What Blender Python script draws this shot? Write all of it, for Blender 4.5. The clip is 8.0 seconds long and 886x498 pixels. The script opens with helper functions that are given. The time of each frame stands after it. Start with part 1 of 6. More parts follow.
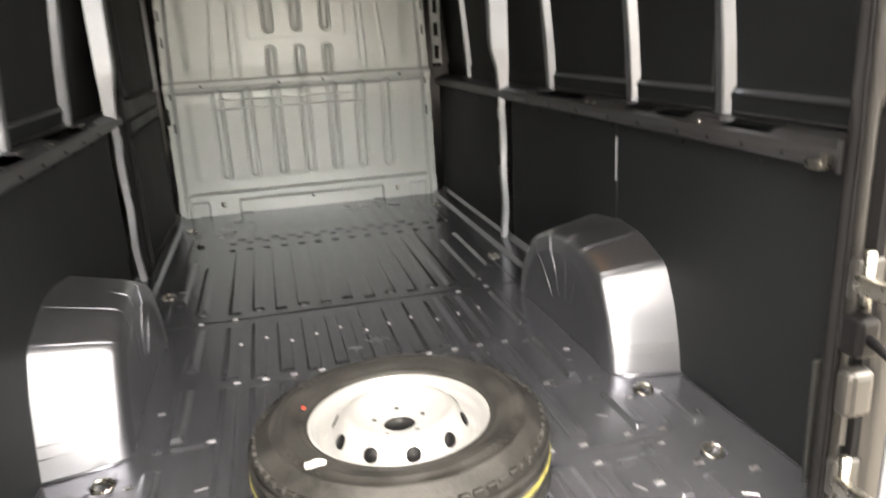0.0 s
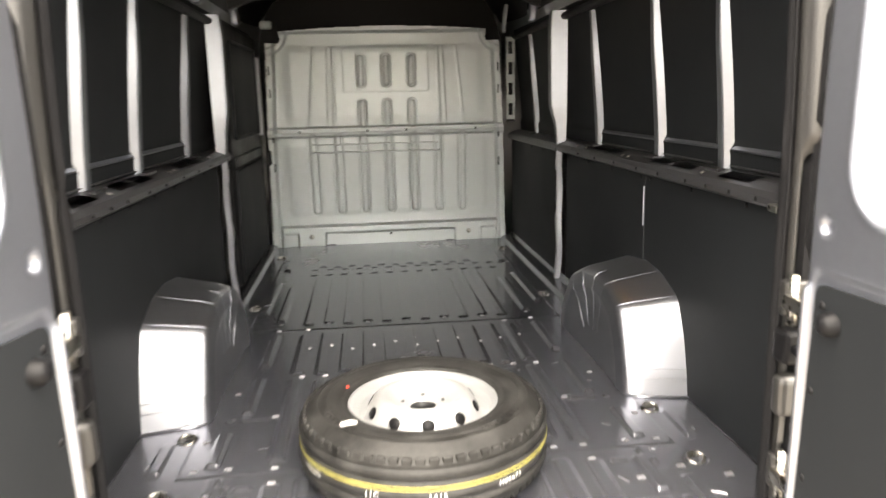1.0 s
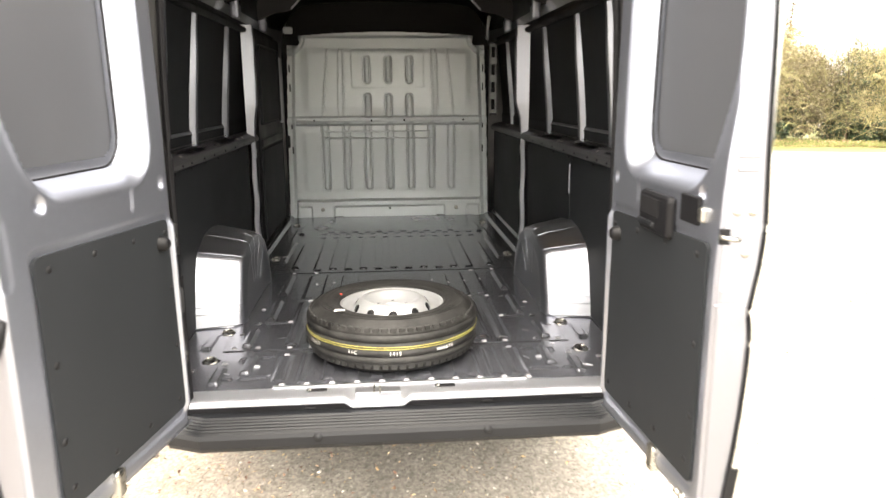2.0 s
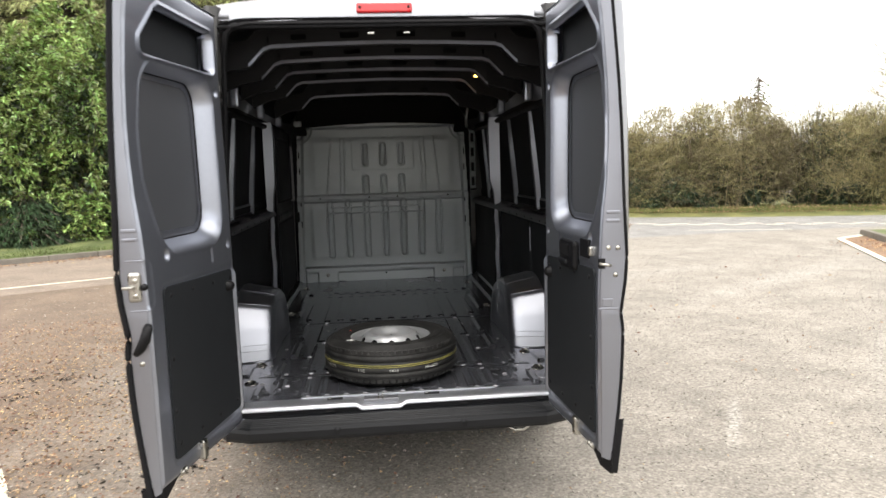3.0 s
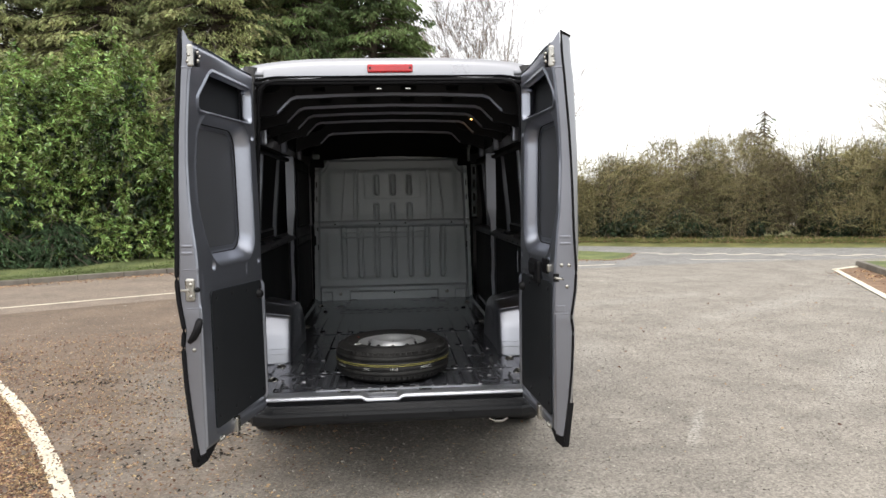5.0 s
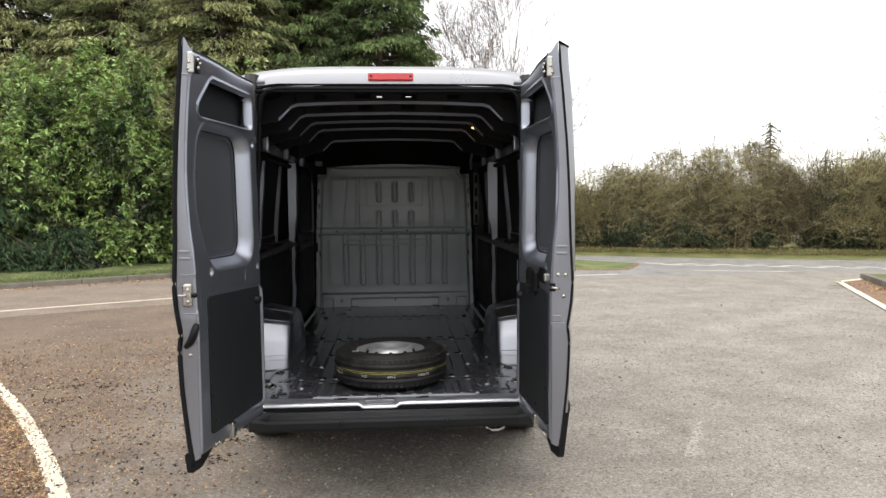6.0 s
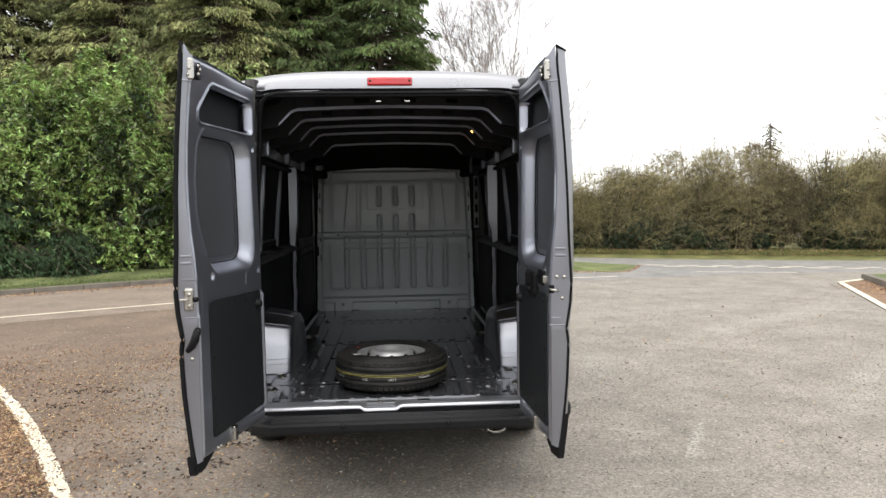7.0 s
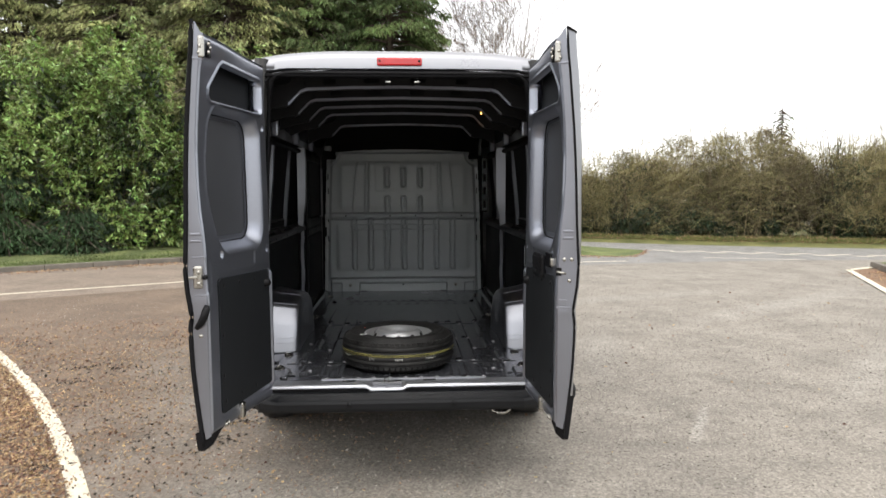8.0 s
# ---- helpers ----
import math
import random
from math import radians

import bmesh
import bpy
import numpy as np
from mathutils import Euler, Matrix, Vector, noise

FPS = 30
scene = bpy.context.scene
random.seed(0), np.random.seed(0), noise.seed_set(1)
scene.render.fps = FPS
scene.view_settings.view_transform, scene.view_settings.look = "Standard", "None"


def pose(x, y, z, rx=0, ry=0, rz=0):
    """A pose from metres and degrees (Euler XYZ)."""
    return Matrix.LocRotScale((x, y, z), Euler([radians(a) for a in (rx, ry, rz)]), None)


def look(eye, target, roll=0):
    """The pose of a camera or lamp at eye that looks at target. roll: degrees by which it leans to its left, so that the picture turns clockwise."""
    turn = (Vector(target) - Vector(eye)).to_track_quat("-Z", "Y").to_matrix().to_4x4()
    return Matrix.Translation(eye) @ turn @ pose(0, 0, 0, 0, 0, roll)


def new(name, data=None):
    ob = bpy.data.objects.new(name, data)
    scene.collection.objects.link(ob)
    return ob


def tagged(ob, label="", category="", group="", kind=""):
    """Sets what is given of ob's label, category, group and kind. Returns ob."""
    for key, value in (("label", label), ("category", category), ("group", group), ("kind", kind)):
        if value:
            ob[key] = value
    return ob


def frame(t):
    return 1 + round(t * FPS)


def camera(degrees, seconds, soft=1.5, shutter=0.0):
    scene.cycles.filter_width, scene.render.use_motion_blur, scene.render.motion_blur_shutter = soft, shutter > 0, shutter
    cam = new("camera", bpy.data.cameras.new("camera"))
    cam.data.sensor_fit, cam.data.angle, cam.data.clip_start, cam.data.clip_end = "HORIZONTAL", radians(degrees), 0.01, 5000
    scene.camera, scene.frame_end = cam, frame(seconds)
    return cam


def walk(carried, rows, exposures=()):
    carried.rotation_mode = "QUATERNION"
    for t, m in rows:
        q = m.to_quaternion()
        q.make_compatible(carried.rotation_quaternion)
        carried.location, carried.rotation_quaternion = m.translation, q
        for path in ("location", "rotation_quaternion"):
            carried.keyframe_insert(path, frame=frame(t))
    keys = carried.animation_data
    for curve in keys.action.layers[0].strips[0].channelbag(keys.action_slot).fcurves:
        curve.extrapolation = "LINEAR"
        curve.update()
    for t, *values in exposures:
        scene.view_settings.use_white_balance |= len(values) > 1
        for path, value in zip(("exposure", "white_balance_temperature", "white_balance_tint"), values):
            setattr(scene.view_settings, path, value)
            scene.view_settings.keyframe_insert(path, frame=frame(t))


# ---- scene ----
# The camera: carried backwards out of the van's rear doorway, then held still.
cam = camera(63.8, 8.0, shutter=0.5)
PATH = [
    (0, (-0.239, -0.985, 1.584), (0.198, 0.88, 1.011), -3.2),
    (0.2, (-0.262, -1.02, 1.598), (0.15, 0.869, 1.088), -2.2),
    (0.5, (-0.258, -1.092, 1.596), (0.213, 0.787, 1.098), -1.3),
    (0.6, (-0.243, -1.127, 1.594), (0.239, 0.748, 1.091), -1.5),
    (0.7, (-0.232, -1.189, 1.593), (0.222, 0.701, 1.124), -1.2),
    (0.8, (-0.202, -1.252, 1.589), (0.166, 0.667, 1.160), -1.6),
    (1, (-0.15, -1.394, 1.575), (0.051, 0.552, 1.16), -1.4),
    (1.2, (-0.119, -1.582, 1.566), (0.05, 0.369, 1.159), -1.6),
    (1.3, (-0.103, -1.675, 1.561), (0.102, 0.28, 1.194), -0.9),
    (1.4, (-0.088, -1.769, 1.557), (0.111, 0.192, 1.22), -0.8),
    (1.5, (-0.072, -1.863, 1.552), (0.112, 0.092, 1.173), -1.5),
    (1.6, (-0.058, -1.956, 1.562), (0.099, -0.006, 1.146), -0.1),
    (1.7, (-0.045, -2.048, 1.572), (0.112, -0.104, 1.127), -0.0),
    (2.8, (-0.058, -3.063, 1.595), (0.122, -1.089, 1.328), -2.2),
    (3, (-0.068, -3.222, 1.611), (0.112, -1.243, 1.388), -1.8),
    (3.5, (-0.057, -3.6, 1.596), (0.104, -1.617, 1.39), -1.3),
    (4, (-0.094, -3.836, 1.601), (0.084, -1.849, 1.454), -1.6),
    (4.2, (-0.094, -3.872, 1.609), (0.084, -1.886, 1.459), -1.5),
    (5.3, (0.011, -3.876, 1.629), (0.144, -1.886, 1.485), -1.1),
    (5.5, (0.013, -3.878, 1.629), (0.144, -1.889, 1.468), -1.1),
    (6, (0.02, -3.884, 1.63), (0.15, -1.892, 1.507), -0.5),
    (6.5, (0.025, -3.894, 1.63), (0.152, -1.902, 1.506), -0.6),
    (7, (0.028, -3.905, 1.63), (0.154, -1.913, 1.516), -0.9),
    (7.5, (0.028, -3.91, 1.629), (0.144, -1.917, 1.514), -0.7),
    (8, (0.025, -3.914, 1.624), (0.13, -1.924, 1.462), -0.2),
]
EXPOSURES = [(0, 4.2, 7900, 10), (1.0, 4.2, 7900, 10), (1.7, 3.9, 7800, 10), (2.8, 2.4, 7100, 10), (3.0, 1.8, 6950, 10), (3.5, 1.3, 6750, 10), (4.0, 1.2, 6750, 10), (8.0, 1.25, 6800, 10)]
walk(cam, [(t, look(eye, target, roll)) for t, eye, target, roll in PATH], EXPOSURES)

# ---- light: an overcast day, bright all over ----
world = bpy.data.worlds.new("overcast")
scene.world = world
world.use_nodes = True
wn, wl = world.node_tree.nodes, world.node_tree.links
sky = wn.new("ShaderNodeTexSky")
sky.sky_type = "NISHITA"
sky.sun_disc = False
sky.sun_elevation, sky.sun_rotation = radians(72), radians(190)
sky.air_density, sky.dust_density, sky.ozone_density = 1.0, 1.5, 1.0
grey = wn.new("ShaderNodeHueSaturation")
grey.inputs["Saturation"].default_value = 0.16
wl.new(sky.outputs["Color"], grey.inputs["Color"])
wl.new(grey.outputs["Color"], wn["Background"].inputs["Color"])
wn["Background"].inputs["Strength"].default_value = 0.15

sun = new("sun", bpy.data.lights.new("sun", "SUN"))
sun.data.energy, sun.data.angle, sun.data.color = 1.15, radians(120), (1.0, 0.97, 0.93)
sun.matrix_world = pose(0, 0, 20, 6, 0, -10)


# ---- materials ----
def surface(name, base, rough=0.5, metal=0.0, vary=0.12, scale=3.0, fine=60.0, bump=0.05, rvary=0.1, depth=0.004, island=0.0, tint=None, coat=0.0, spec=0.5):
    """A procedural surface: base colour with broad and fine variation, uneven gloss and fine relief."""
    m = bpy.data.materials.new(name)
    m.use_nodes = True
    n, l = m.node_tree.nodes, m.node_tree.links
    b = n["Principled BSDF"]
    geo = n.new("ShaderNodeNewGeometry")
    big = n.new("ShaderNodeTexNoise")
    big.inputs["Scale"].default_value, big.inputs["Detail"].default_value = scale, 6
    small = n.new("ShaderNodeTexNoise")
    small.inputs["Scale"].default_value, small.inputs["Detail"].default_value = fine, 3
    for t in (big, small):
        l.new(geo.outputs["Position"], t.inputs["Vector"])
    add = n.new("ShaderNodeMath")
    add.operation = "MULTIPLY_ADD"
    l.new(small.outputs["Fac"], add.inputs[0])
    add.inputs[1].default_value = 0.5
    l.new(big.outputs["Fac"], add.inputs[2])
    ramp = n.new("ShaderNodeMapRange")
    ramp.inputs["From Min"].default_value, ramp.inputs["From Max"].default_value = 0.5, 1.0
    l.new(add.outputs[0], ramp.inputs["Value"])
    mix = n.new("ShaderNodeMix")
    mix.data_type = "RGBA"
    lo, hi = [c * (1 - vary) for c in base], [c * (1 + vary) for c in (tint or base)]
    mix.inputs[6].default_value, mix.inputs[7].default_value = (*lo, 1), (*hi, 1)
    l.new(ramp.outputs["Result"], mix.inputs[0])
    out = mix.outputs[2]
    if island:
        hsv = n.new("ShaderNodeHueSaturation")
        val = n.new("ShaderNodeMapRange")
        val.inputs["To Min"].default_value, val.inputs["To Max"].default_value = 1 - island, 1 + island
        l.new(geo.outputs["Random Per Island"], val.inputs["Value"])
        l.new(val.outputs["Result"], hsv.inputs["Value"])
        hue = n.new("ShaderNodeMapRange")
        hue.inputs["To Min"].default_value, hue.inputs["To Max"].default_value = 0.5 - island * 0.06, 0.5 + island * 0.04
        l.new(geo.outputs["Random Per Island"], hue.inputs["Value"])
        l.new(hue.outputs["Result"], hsv.inputs["Hue"])
        l.new(out, hsv.inputs["Color"])
        out = hsv.outputs["Color"]
    l.new(out, b.inputs["Base Color"])
    rr = n.new("ShaderNodeMapRange")
    rr.inputs["To Min"].default_value, rr.inputs["To Max"].default_value = max(0.03, rough - rvary), min(1, rough + rvary)
    l.new(add.outputs[0], rr.inputs["Value"])
    rr.inputs["From Min"].default_value, rr.inputs["From Max"].default_value = 0.5, 1.0
    l.new(rr.outputs["Result"], b.inputs["Roughness"])
    b.inputs["Metallic"].default_value = metal
    b.inputs["Specular IOR Level"].default_value = spec
    if coat:
        b.inputs["Coat Weight"].default_value, b.inputs["Coat Roughness"].default_value = coat, 0.06
    if bump:
        bp = n.new("ShaderNodeBump")
        bp.inputs["Strength"].default_value, bp.inputs["Distance"].default_value = bump, depth
        l.new(small.outputs["Fac"], bp.inputs["Height"])
        l.new(bp.outputs["Normal"], b.inputs["Normal"])
    return m


PAINT = surface("grey metallic paint", (0.275, 0.283, 0.305), 0.3, 0.8, 0.04, 2, 400, 0.02, 0.03, 0.001, coat=0.3)
PAINT_IN = surface("thin grey inner paint", (0.31, 0.33, 0.385), 0.33, 0.9, 0.05, 2, 60, 0.0, 0.02, 0.001, coat=0.25)
PAINT_RIB = surface("grey rib paint", (0.19, 0.2, 0.225), 0.36, 0.85, 0.05, 2, 60, 0.0, 0.02, 0.001)
PAINT_EDGE = surface("silver-grey edge paint", (0.5, 0.515, 0.56), 0.36, 0.85, 0.05, 2, 300, 0.0, 0.03, 0.001)
PAINT_RAIL = surface("dark grey rail paint", (0.06, 0.06, 0.066), 0.4, 0.6, 0.08, 2, 300, 0.02, 0.04, 0.001)
PAINT_ARCH = surface("silver-grey arch paint", (0.33, 0.34, 0.375), 0.34, 0.95, 0.04, 2, 300, 0.0, 0.03, 0.001)
# far darker than the body grey: the shade under the roof is in this colour
PAINT_ROOF = surface("roof paint darkened for shade", (0.007, 0.0072, 0.009), 0.56, 0.5, 0.1, 3, 200, 0.03)
FLOORPAINT = surface("dark floor paint", (0.14, 0.146, 0.17), 0.26, 0.72, 0.06, 2.5, 12, 0.0, 0.015, 0.001, coat=0.15)
# the body paint again, darkened for the shade between pillar and open door
PAINT_JAMB_SHADED = surface("grey jamb paint darkened for shade", (0.078, 0.077, 0.077), 0.42, 0.8, 0.08, 4, 200, 0.0, 0.04, 0.001)
# floor paint made paler, so the glints on the nubs are in the colour
FLOORGLINT = surface("floor paint brightened for glints", (0.3, 0.3, 0.32), 0.3, 0.8, 0.1, 20, 100, 0.0, 0.05, 0.001)
PRIMER = surface("grey-beige primer", (0.46, 0.493, 0.502), 0.42, 0.3, 0.04, 2, 150, 0.02, 0.05, 0.001)
BOARD = surface("black hardboard", (0.0064, 0.0079, 0.0099), 0.66, 0.0, 0.15, 2, 500, 0.08, 0.05, 0.0006, spec=0.3)
PAINT_FLANGE = surface("grey flange paint", (0.23, 0.24, 0.275), 0.34, 0.9, 0.05, 2, 300, 0.0, 0.03, 0.001, coat=0.2)
BLANK = surface("matt dark steel", (0.118, 0.123, 0.137), 0.38, 0.65, 0.06, 2, 300, 0.03, 0.05, 0.0006)
PLASTIC = surface("dark grey bumper plastic", (0.0065, 0.0072, 0.0088), 0.46, 0.0, 0.12, 4, 700, 0.2, 0.06, 0.0005, spec=0.25)
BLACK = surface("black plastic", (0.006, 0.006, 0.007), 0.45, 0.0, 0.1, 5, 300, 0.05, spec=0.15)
RUBBER = surface("black rubber seal", (0.008, 0.008, 0.009), 0.7, 0.0, 0.15, 8, 200, 0.08, spec=0.1)
TYRE = surface("tyre rubber", (0.007, 0.0069, 0.0067), 0.6, 0.0, 0.35, 14, 70, 0.4, 0.12, 0.003, tint=(0.024, 0.0236, 0.0232), spec=0.3)
RIM = surface("silver wheel paint", (0.48, 0.49, 0.5), 0.36, 0.55, 0.05, 4, 300, 0.02, 0.05, 0.001)
CHROME = surface("zinc-plated steel", (0.4, 0.39, 0.36), 0.28, 1.0, 0.1, 20, 200, 0.03)
YELLOW = surface("yellow marking paint", (0.43, 0.38, 0.1), 0.6, 0, 0.25, 30, 150, 0.05)
WHITE = surface("white marking paint", (0.7, 0.7, 0.68), 0.6, 0, 0.12, 20, 150, 0.05)
REDDOT = surface("red marking paint", (0.75, 0.06, 0.03), 0.5, 0, 0.1, 20, 150, 0.0)
REDLENS = surface("red lamp lens", (0.45, 0.01, 0.015), 0.15, 0, 0.1, 10, 300, 0.03, 0.03, coat=0.6)
DARK = surface("dark underbody coating", (0.01, 0.01, 0.01), 0.8, 0, 0.2, 5, 80, 0.2)
KERB = surface("concrete kerb", (0.15, 0.135, 0.115), 0.9, 0, 0.3, 3, 60, 0.3, 0.05, 0.004)
ROADLINE = surface("worn white road paint", (0.62, 0.57, 0.46), 0.75, 0, 0.2, 5, 50, 0.2, 0.05, 0.003)
GRASS = surface("mown grass", (0.068, 0.1, 0.028), 0.9, 0, 0.35, 1.5, 40, 0.4, 0.05, 0.02, tint=(0.125, 0.145, 0.05))
DRYGRASS = surface("rough dry grass", (0.105, 0.13, 0.035), 0.9, 0, 0.3, 1.5, 40, 0.4, 0.05, 0.02, tint=(0.17, 0.165, 0.06))
BLADE = surface("grass blades", (0.08, 0.11, 0.03), 0.8, 0, 0.2, 1.5, 30, 0, 0.05, island=0.5)
SOIL = surface("leaf litter soil", (0.15, 0.085, 0.05), 0.95, 0, 0.4, 3, 40, 0.5, 0.03, 0.01, tint=(0.2, 0.13, 0.08))
BARK = surface("grey-brown bark", (0.1, 0.08, 0.06), 0.9, 0, 0.35, 4, 30, 0.5, 0.05, 0.01)
BIRCH = surface("pale bare birch bark", (0.22, 0.185, 0.15), 0.8, 0, 0.3, 3, 20, 0.3, 0.05, 0.01)
BIRCHTWIG = surface("brown birch twigs", (0.12, 0.085, 0.065), 0.8, 0, 0.3, 3, 20, 0.0, 0.05, island=0.5, tint=(0.19, 0.15, 0.12))
LAUREL = surface("glossy laurel leaf", (0.03, 0.07, 0.018), 0.27, 0, 0.5, 0.9, 20, 0, 0.08, island=0.8, tint=(0.225, 0.31, 0.095))
CONIFER = surface("dark conifer needles", (0.045, 0.085, 0.03), 0.7, 0, 0.4, 0.8, 10, 0, 0.08, island=0.6, tint=(0.13, 0.18, 0.06))
SPRUCE = surface("dark spruce needles", (0.018, 0.042, 0.018), 0.75, 0, 0.4, 0.8, 10, 0, 0.08, island=0.5, tint=(0.05, 0.092, 0.037))
CONIFER_DRY = surface("brownish cypress needles", (0.135, 0.195, 0.075), 0.75, 0, 0.4, 0.7, 10, 0, 0.08, island=0.6, tint=(0.34, 0.345, 0.155))
TWIG = surface("bare winter twigs", (0.135, 0.11, 0.064), 0.85, 0, 0.3, 0.5, 10, 0, 0.05, island=0.6, tint=(0.22, 0.182, 0.108))
OLIVE = surface("olive lichened twigs", (0.14, 0.13, 0.056), 0.85, 0, 0.3, 0.5, 10, 0, 0.05, island=0.55, tint=(0.225, 0.195, 0.095))
HEDGELEAF = surface("dull hedge leaf", (0.07, 0.075, 0.028), 0.6, 0, 0.3, 0.6, 10, 0, 0.05, island=0.6, tint=(0.15, 0.13, 0.055))
# leaf of the ivy-covered shrubs; also darkens the insides of bushes in place of shade
IVY_SHADE = surface("dark leaf of ivy and shaded insides", (0.022, 0.042, 0.016), 0.5, 0, 0.3, 0.6, 10, 0, 0.05, island=0.5)
LITTER = surface("dry brown leaf", (0.3, 0.19, 0.115), 0.85, 0, 0.3, 3, 30, 0, 0.05, island=0.7)
STRAW = surface("straw-coloured conifer scrap", (0.36, 0.25, 0.145), 0.85, 0, 0.25, 3, 30, 0, 0.05, island=0.6)
DARKBIT = surface("dark cone scale", (0.035, 0.028, 0.022), 0.9, 0, 0.3, 5, 30, 0, 0.05, island=0.4)
DIRT = surface("dark dirt fleck", (0.1, 0.09, 0.078), 0.9, 0, 0.3, 5, 30, 0, 0.05, island=0.5)
GRIT = surface("pale grit", (0.35, 0.325, 0.285), 0.9, 0, 0.2, 5, 30, 0, 0.05, island=0.5)

LAMP = bpy.data.materials.new("lit warm lamp")
LAMP.use_nodes = True
LAMP.node_tree.nodes["Principled BSDF"].inputs["Emission Color"].default_value = (1.0, 0.5, 0.12, 1)
LAMP.node_tree.nodes["Principled BSDF"].inputs["Emission Strength"].default_value = 2.5


def tarmac(name, base, brown):
    """Worn tarmac: stone grain, pale worn streaks and brown leaf-stained patches."""
    m = surface(name, base, 0.85, 0, 0.14, 6.0, 140, 0.6, 0.08, 0.006)
    n, l = m.node_tree.nodes, m.node_tree.links
    b = n["Principled BSDF"]
    old = b.inputs["Base Color"].links[0].from_socket
    geo = n.new("ShaderNodeNewGeometry")
    warp = n.new("ShaderNodeMapping")
    warp.inputs["Scale"].default_value = (0.9, 0.9, 1)
    l.new(geo.outputs["Position"], warp.inputs["Vector"])
    patch = n.new("ShaderNodeTexNoise")
    patch.inputs["Scale"].default_value, patch.inputs["Detail"].default_value = 0.9, 8
    patch.inputs["Roughness"].default_value = 0.65
    l.new(warp.outputs["Vector"], patch.inputs["Vector"])
    # leaf stain lies under the trees, on the side of negative x
    xyz = n.new("ShaderNodeSeparateXYZ")
    l.new(geo.outputs["Position"], xyz.inputs["Vector"])
    side = n.new("ShaderNodeMapRange")
    side.inputs["From Min"].default_value, side.inputs["From Max"].default_value = 1.0, -4.0
    side.inputs["To Min"].default_value, side.inputs["To Max"].default_value = -0.2, 0.52
    l.new(xyz.outputs["X"], side.inputs["Value"])
    s = n.new("ShaderNodeMath")
    l.new(patch.outputs["Fac"], s.inputs[0])
    l.new(side.outputs["Result"], s.inputs[1])
    r = n.new("ShaderNodeMapRange")
    r.inputs["From Min"].default_value, r.inputs["From Max"].default_value = 0.5, 0.85
    r.inputs["To Max"].default_value = 0.8
    l.new(s.outputs[0], r.inputs["Value"])
    mix = n.new("ShaderNodeMix")
    mix.data_type = "RGBA"
    l.new(r.outputs["Result"], mix.inputs[0])
    l.new(old, mix.inputs[6])
    mix.inputs[7].default_value = (*brown, 1)
    # single stones in the surface
    cell = n.new("ShaderNodeTexVoronoi")
    cell.inputs["Scale"].default_value = 95
    l.new(geo.outputs["Position"], cell.inputs["Vector"])
    stone = n.new("ShaderNodeMapRange")
    l.new(cell.outputs["Color"], stone.inputs["Value"])
    stone.inputs["To Min"].default_value, stone.inputs["To Max"].default_value = 0.62, 1.42
    mul = n.new("ShaderNodeMix")
    mul.data_type, mul.blend_type = "RGBA", "MULTIPLY"
    mul.inputs[0].default_value = 1
    l.new(mix.outputs[2], mul.inputs[6])
    l.new(stone.outputs["Result"], mul.inputs[7])
    # pale scuffs and dark gritty drifts of half a metre
    scuff = n.new("ShaderNodeTexNoise")
    scuff.inputs["Scale"].default_value, scuff.inputs["Detail"].default_value, scuff.inputs["Roughness"].default_value = 1.5, 10, 0.74
    l.new(warp.outputs["Vector"], scuff.inputs["Vector"])
    sr = n.new("ShaderNodeMapRange")
    sr.inputs["From Min"].default_value, sr.inputs["From Max"].default_value = 0.36, 0.64
    sr.inputs["To Min"].default_value, sr.inputs["To Max"].default_value = 0.74, 1.13
    l.new(scuff.outputs["Fac"], sr.inputs["Value"])
    mul2 = n.new("ShaderNodeMix")
    mul2.data_type, mul2.blend_type = "RGBA", "MULTIPLY"
    mul2.inputs[0].default_value = 1
    l.new(mul.outputs[2], mul2.inputs[6])
    l.new(sr.outputs["Result"], mul2.inputs[7])
    pit = n.new("ShaderNodeTexNoise")
    pit.inputs["Scale"].default_value, pit.inputs["Detail"].default_value = 36, 6
    l.new(geo.outputs["Position"], pit.inputs["Vector"])
    pr = n.new("ShaderNodeMapRange")
    pr.inputs["From Min"].default_value, pr.inputs["From Max"].default_value = 0.36, 0.6
    pr.inputs["To Min"].default_value, pr.inputs["To Max"].default_value = 0.8, 1.1
    l.new(pit.outputs["Fac"], pr.inputs["Value"])
    mul3 = n.new("ShaderNodeMix")
    mul3.data_type, mul3.blend_type = "RGBA", "MULTIPLY"
    mul3.inputs[0].default_value = 1
    l.new(mul2.outputs[2], mul3.inputs[6])
    l.new(pr.outputs["Result"], mul3.inputs[7])
    # pale scuffs where vehicles turn: long blurred streaks broken up by the scuff noise
    out = mul3.outputs[2]
    for cx, cy, turn, ln, wd, amount in ((2.08, 0.86, 62, 0.6, 0.055, 0.5), (2.0, 3.2, 75, 1.6, 0.3, 0.25), (5.6, 6.0, 35, 3.2, 0.4, 0.25), (4.2, 2.2, 50, 1.8, 0.25, 0.25), (3.0, 6.5, 20, 2.4, 0.35, 0.2), (7.2, 5.6, 70, 2.2, 0.2, 0.4)):
        mp = n.new("ShaderNodeMapping")
        mp.vector_type = "TEXTURE"
        mp.inputs["Location"].default_value = (cx, cy, 0)
        mp.inputs["Rotation"].default_value = (0, 0, radians(turn))
        mp.inputs["Scale"].default_value = (ln, wd, 1)
        l.new(geo.outputs["Position"], mp.inputs["Vector"])
        far = n.new("ShaderNodeVectorMath")
        far.operation = "LENGTH"
        l.new(mp.outputs["Vector"], far.inputs[0])
        near = n.new("ShaderNodeMapRange")
        near.interpolation_type = "SMOOTHSTEP"
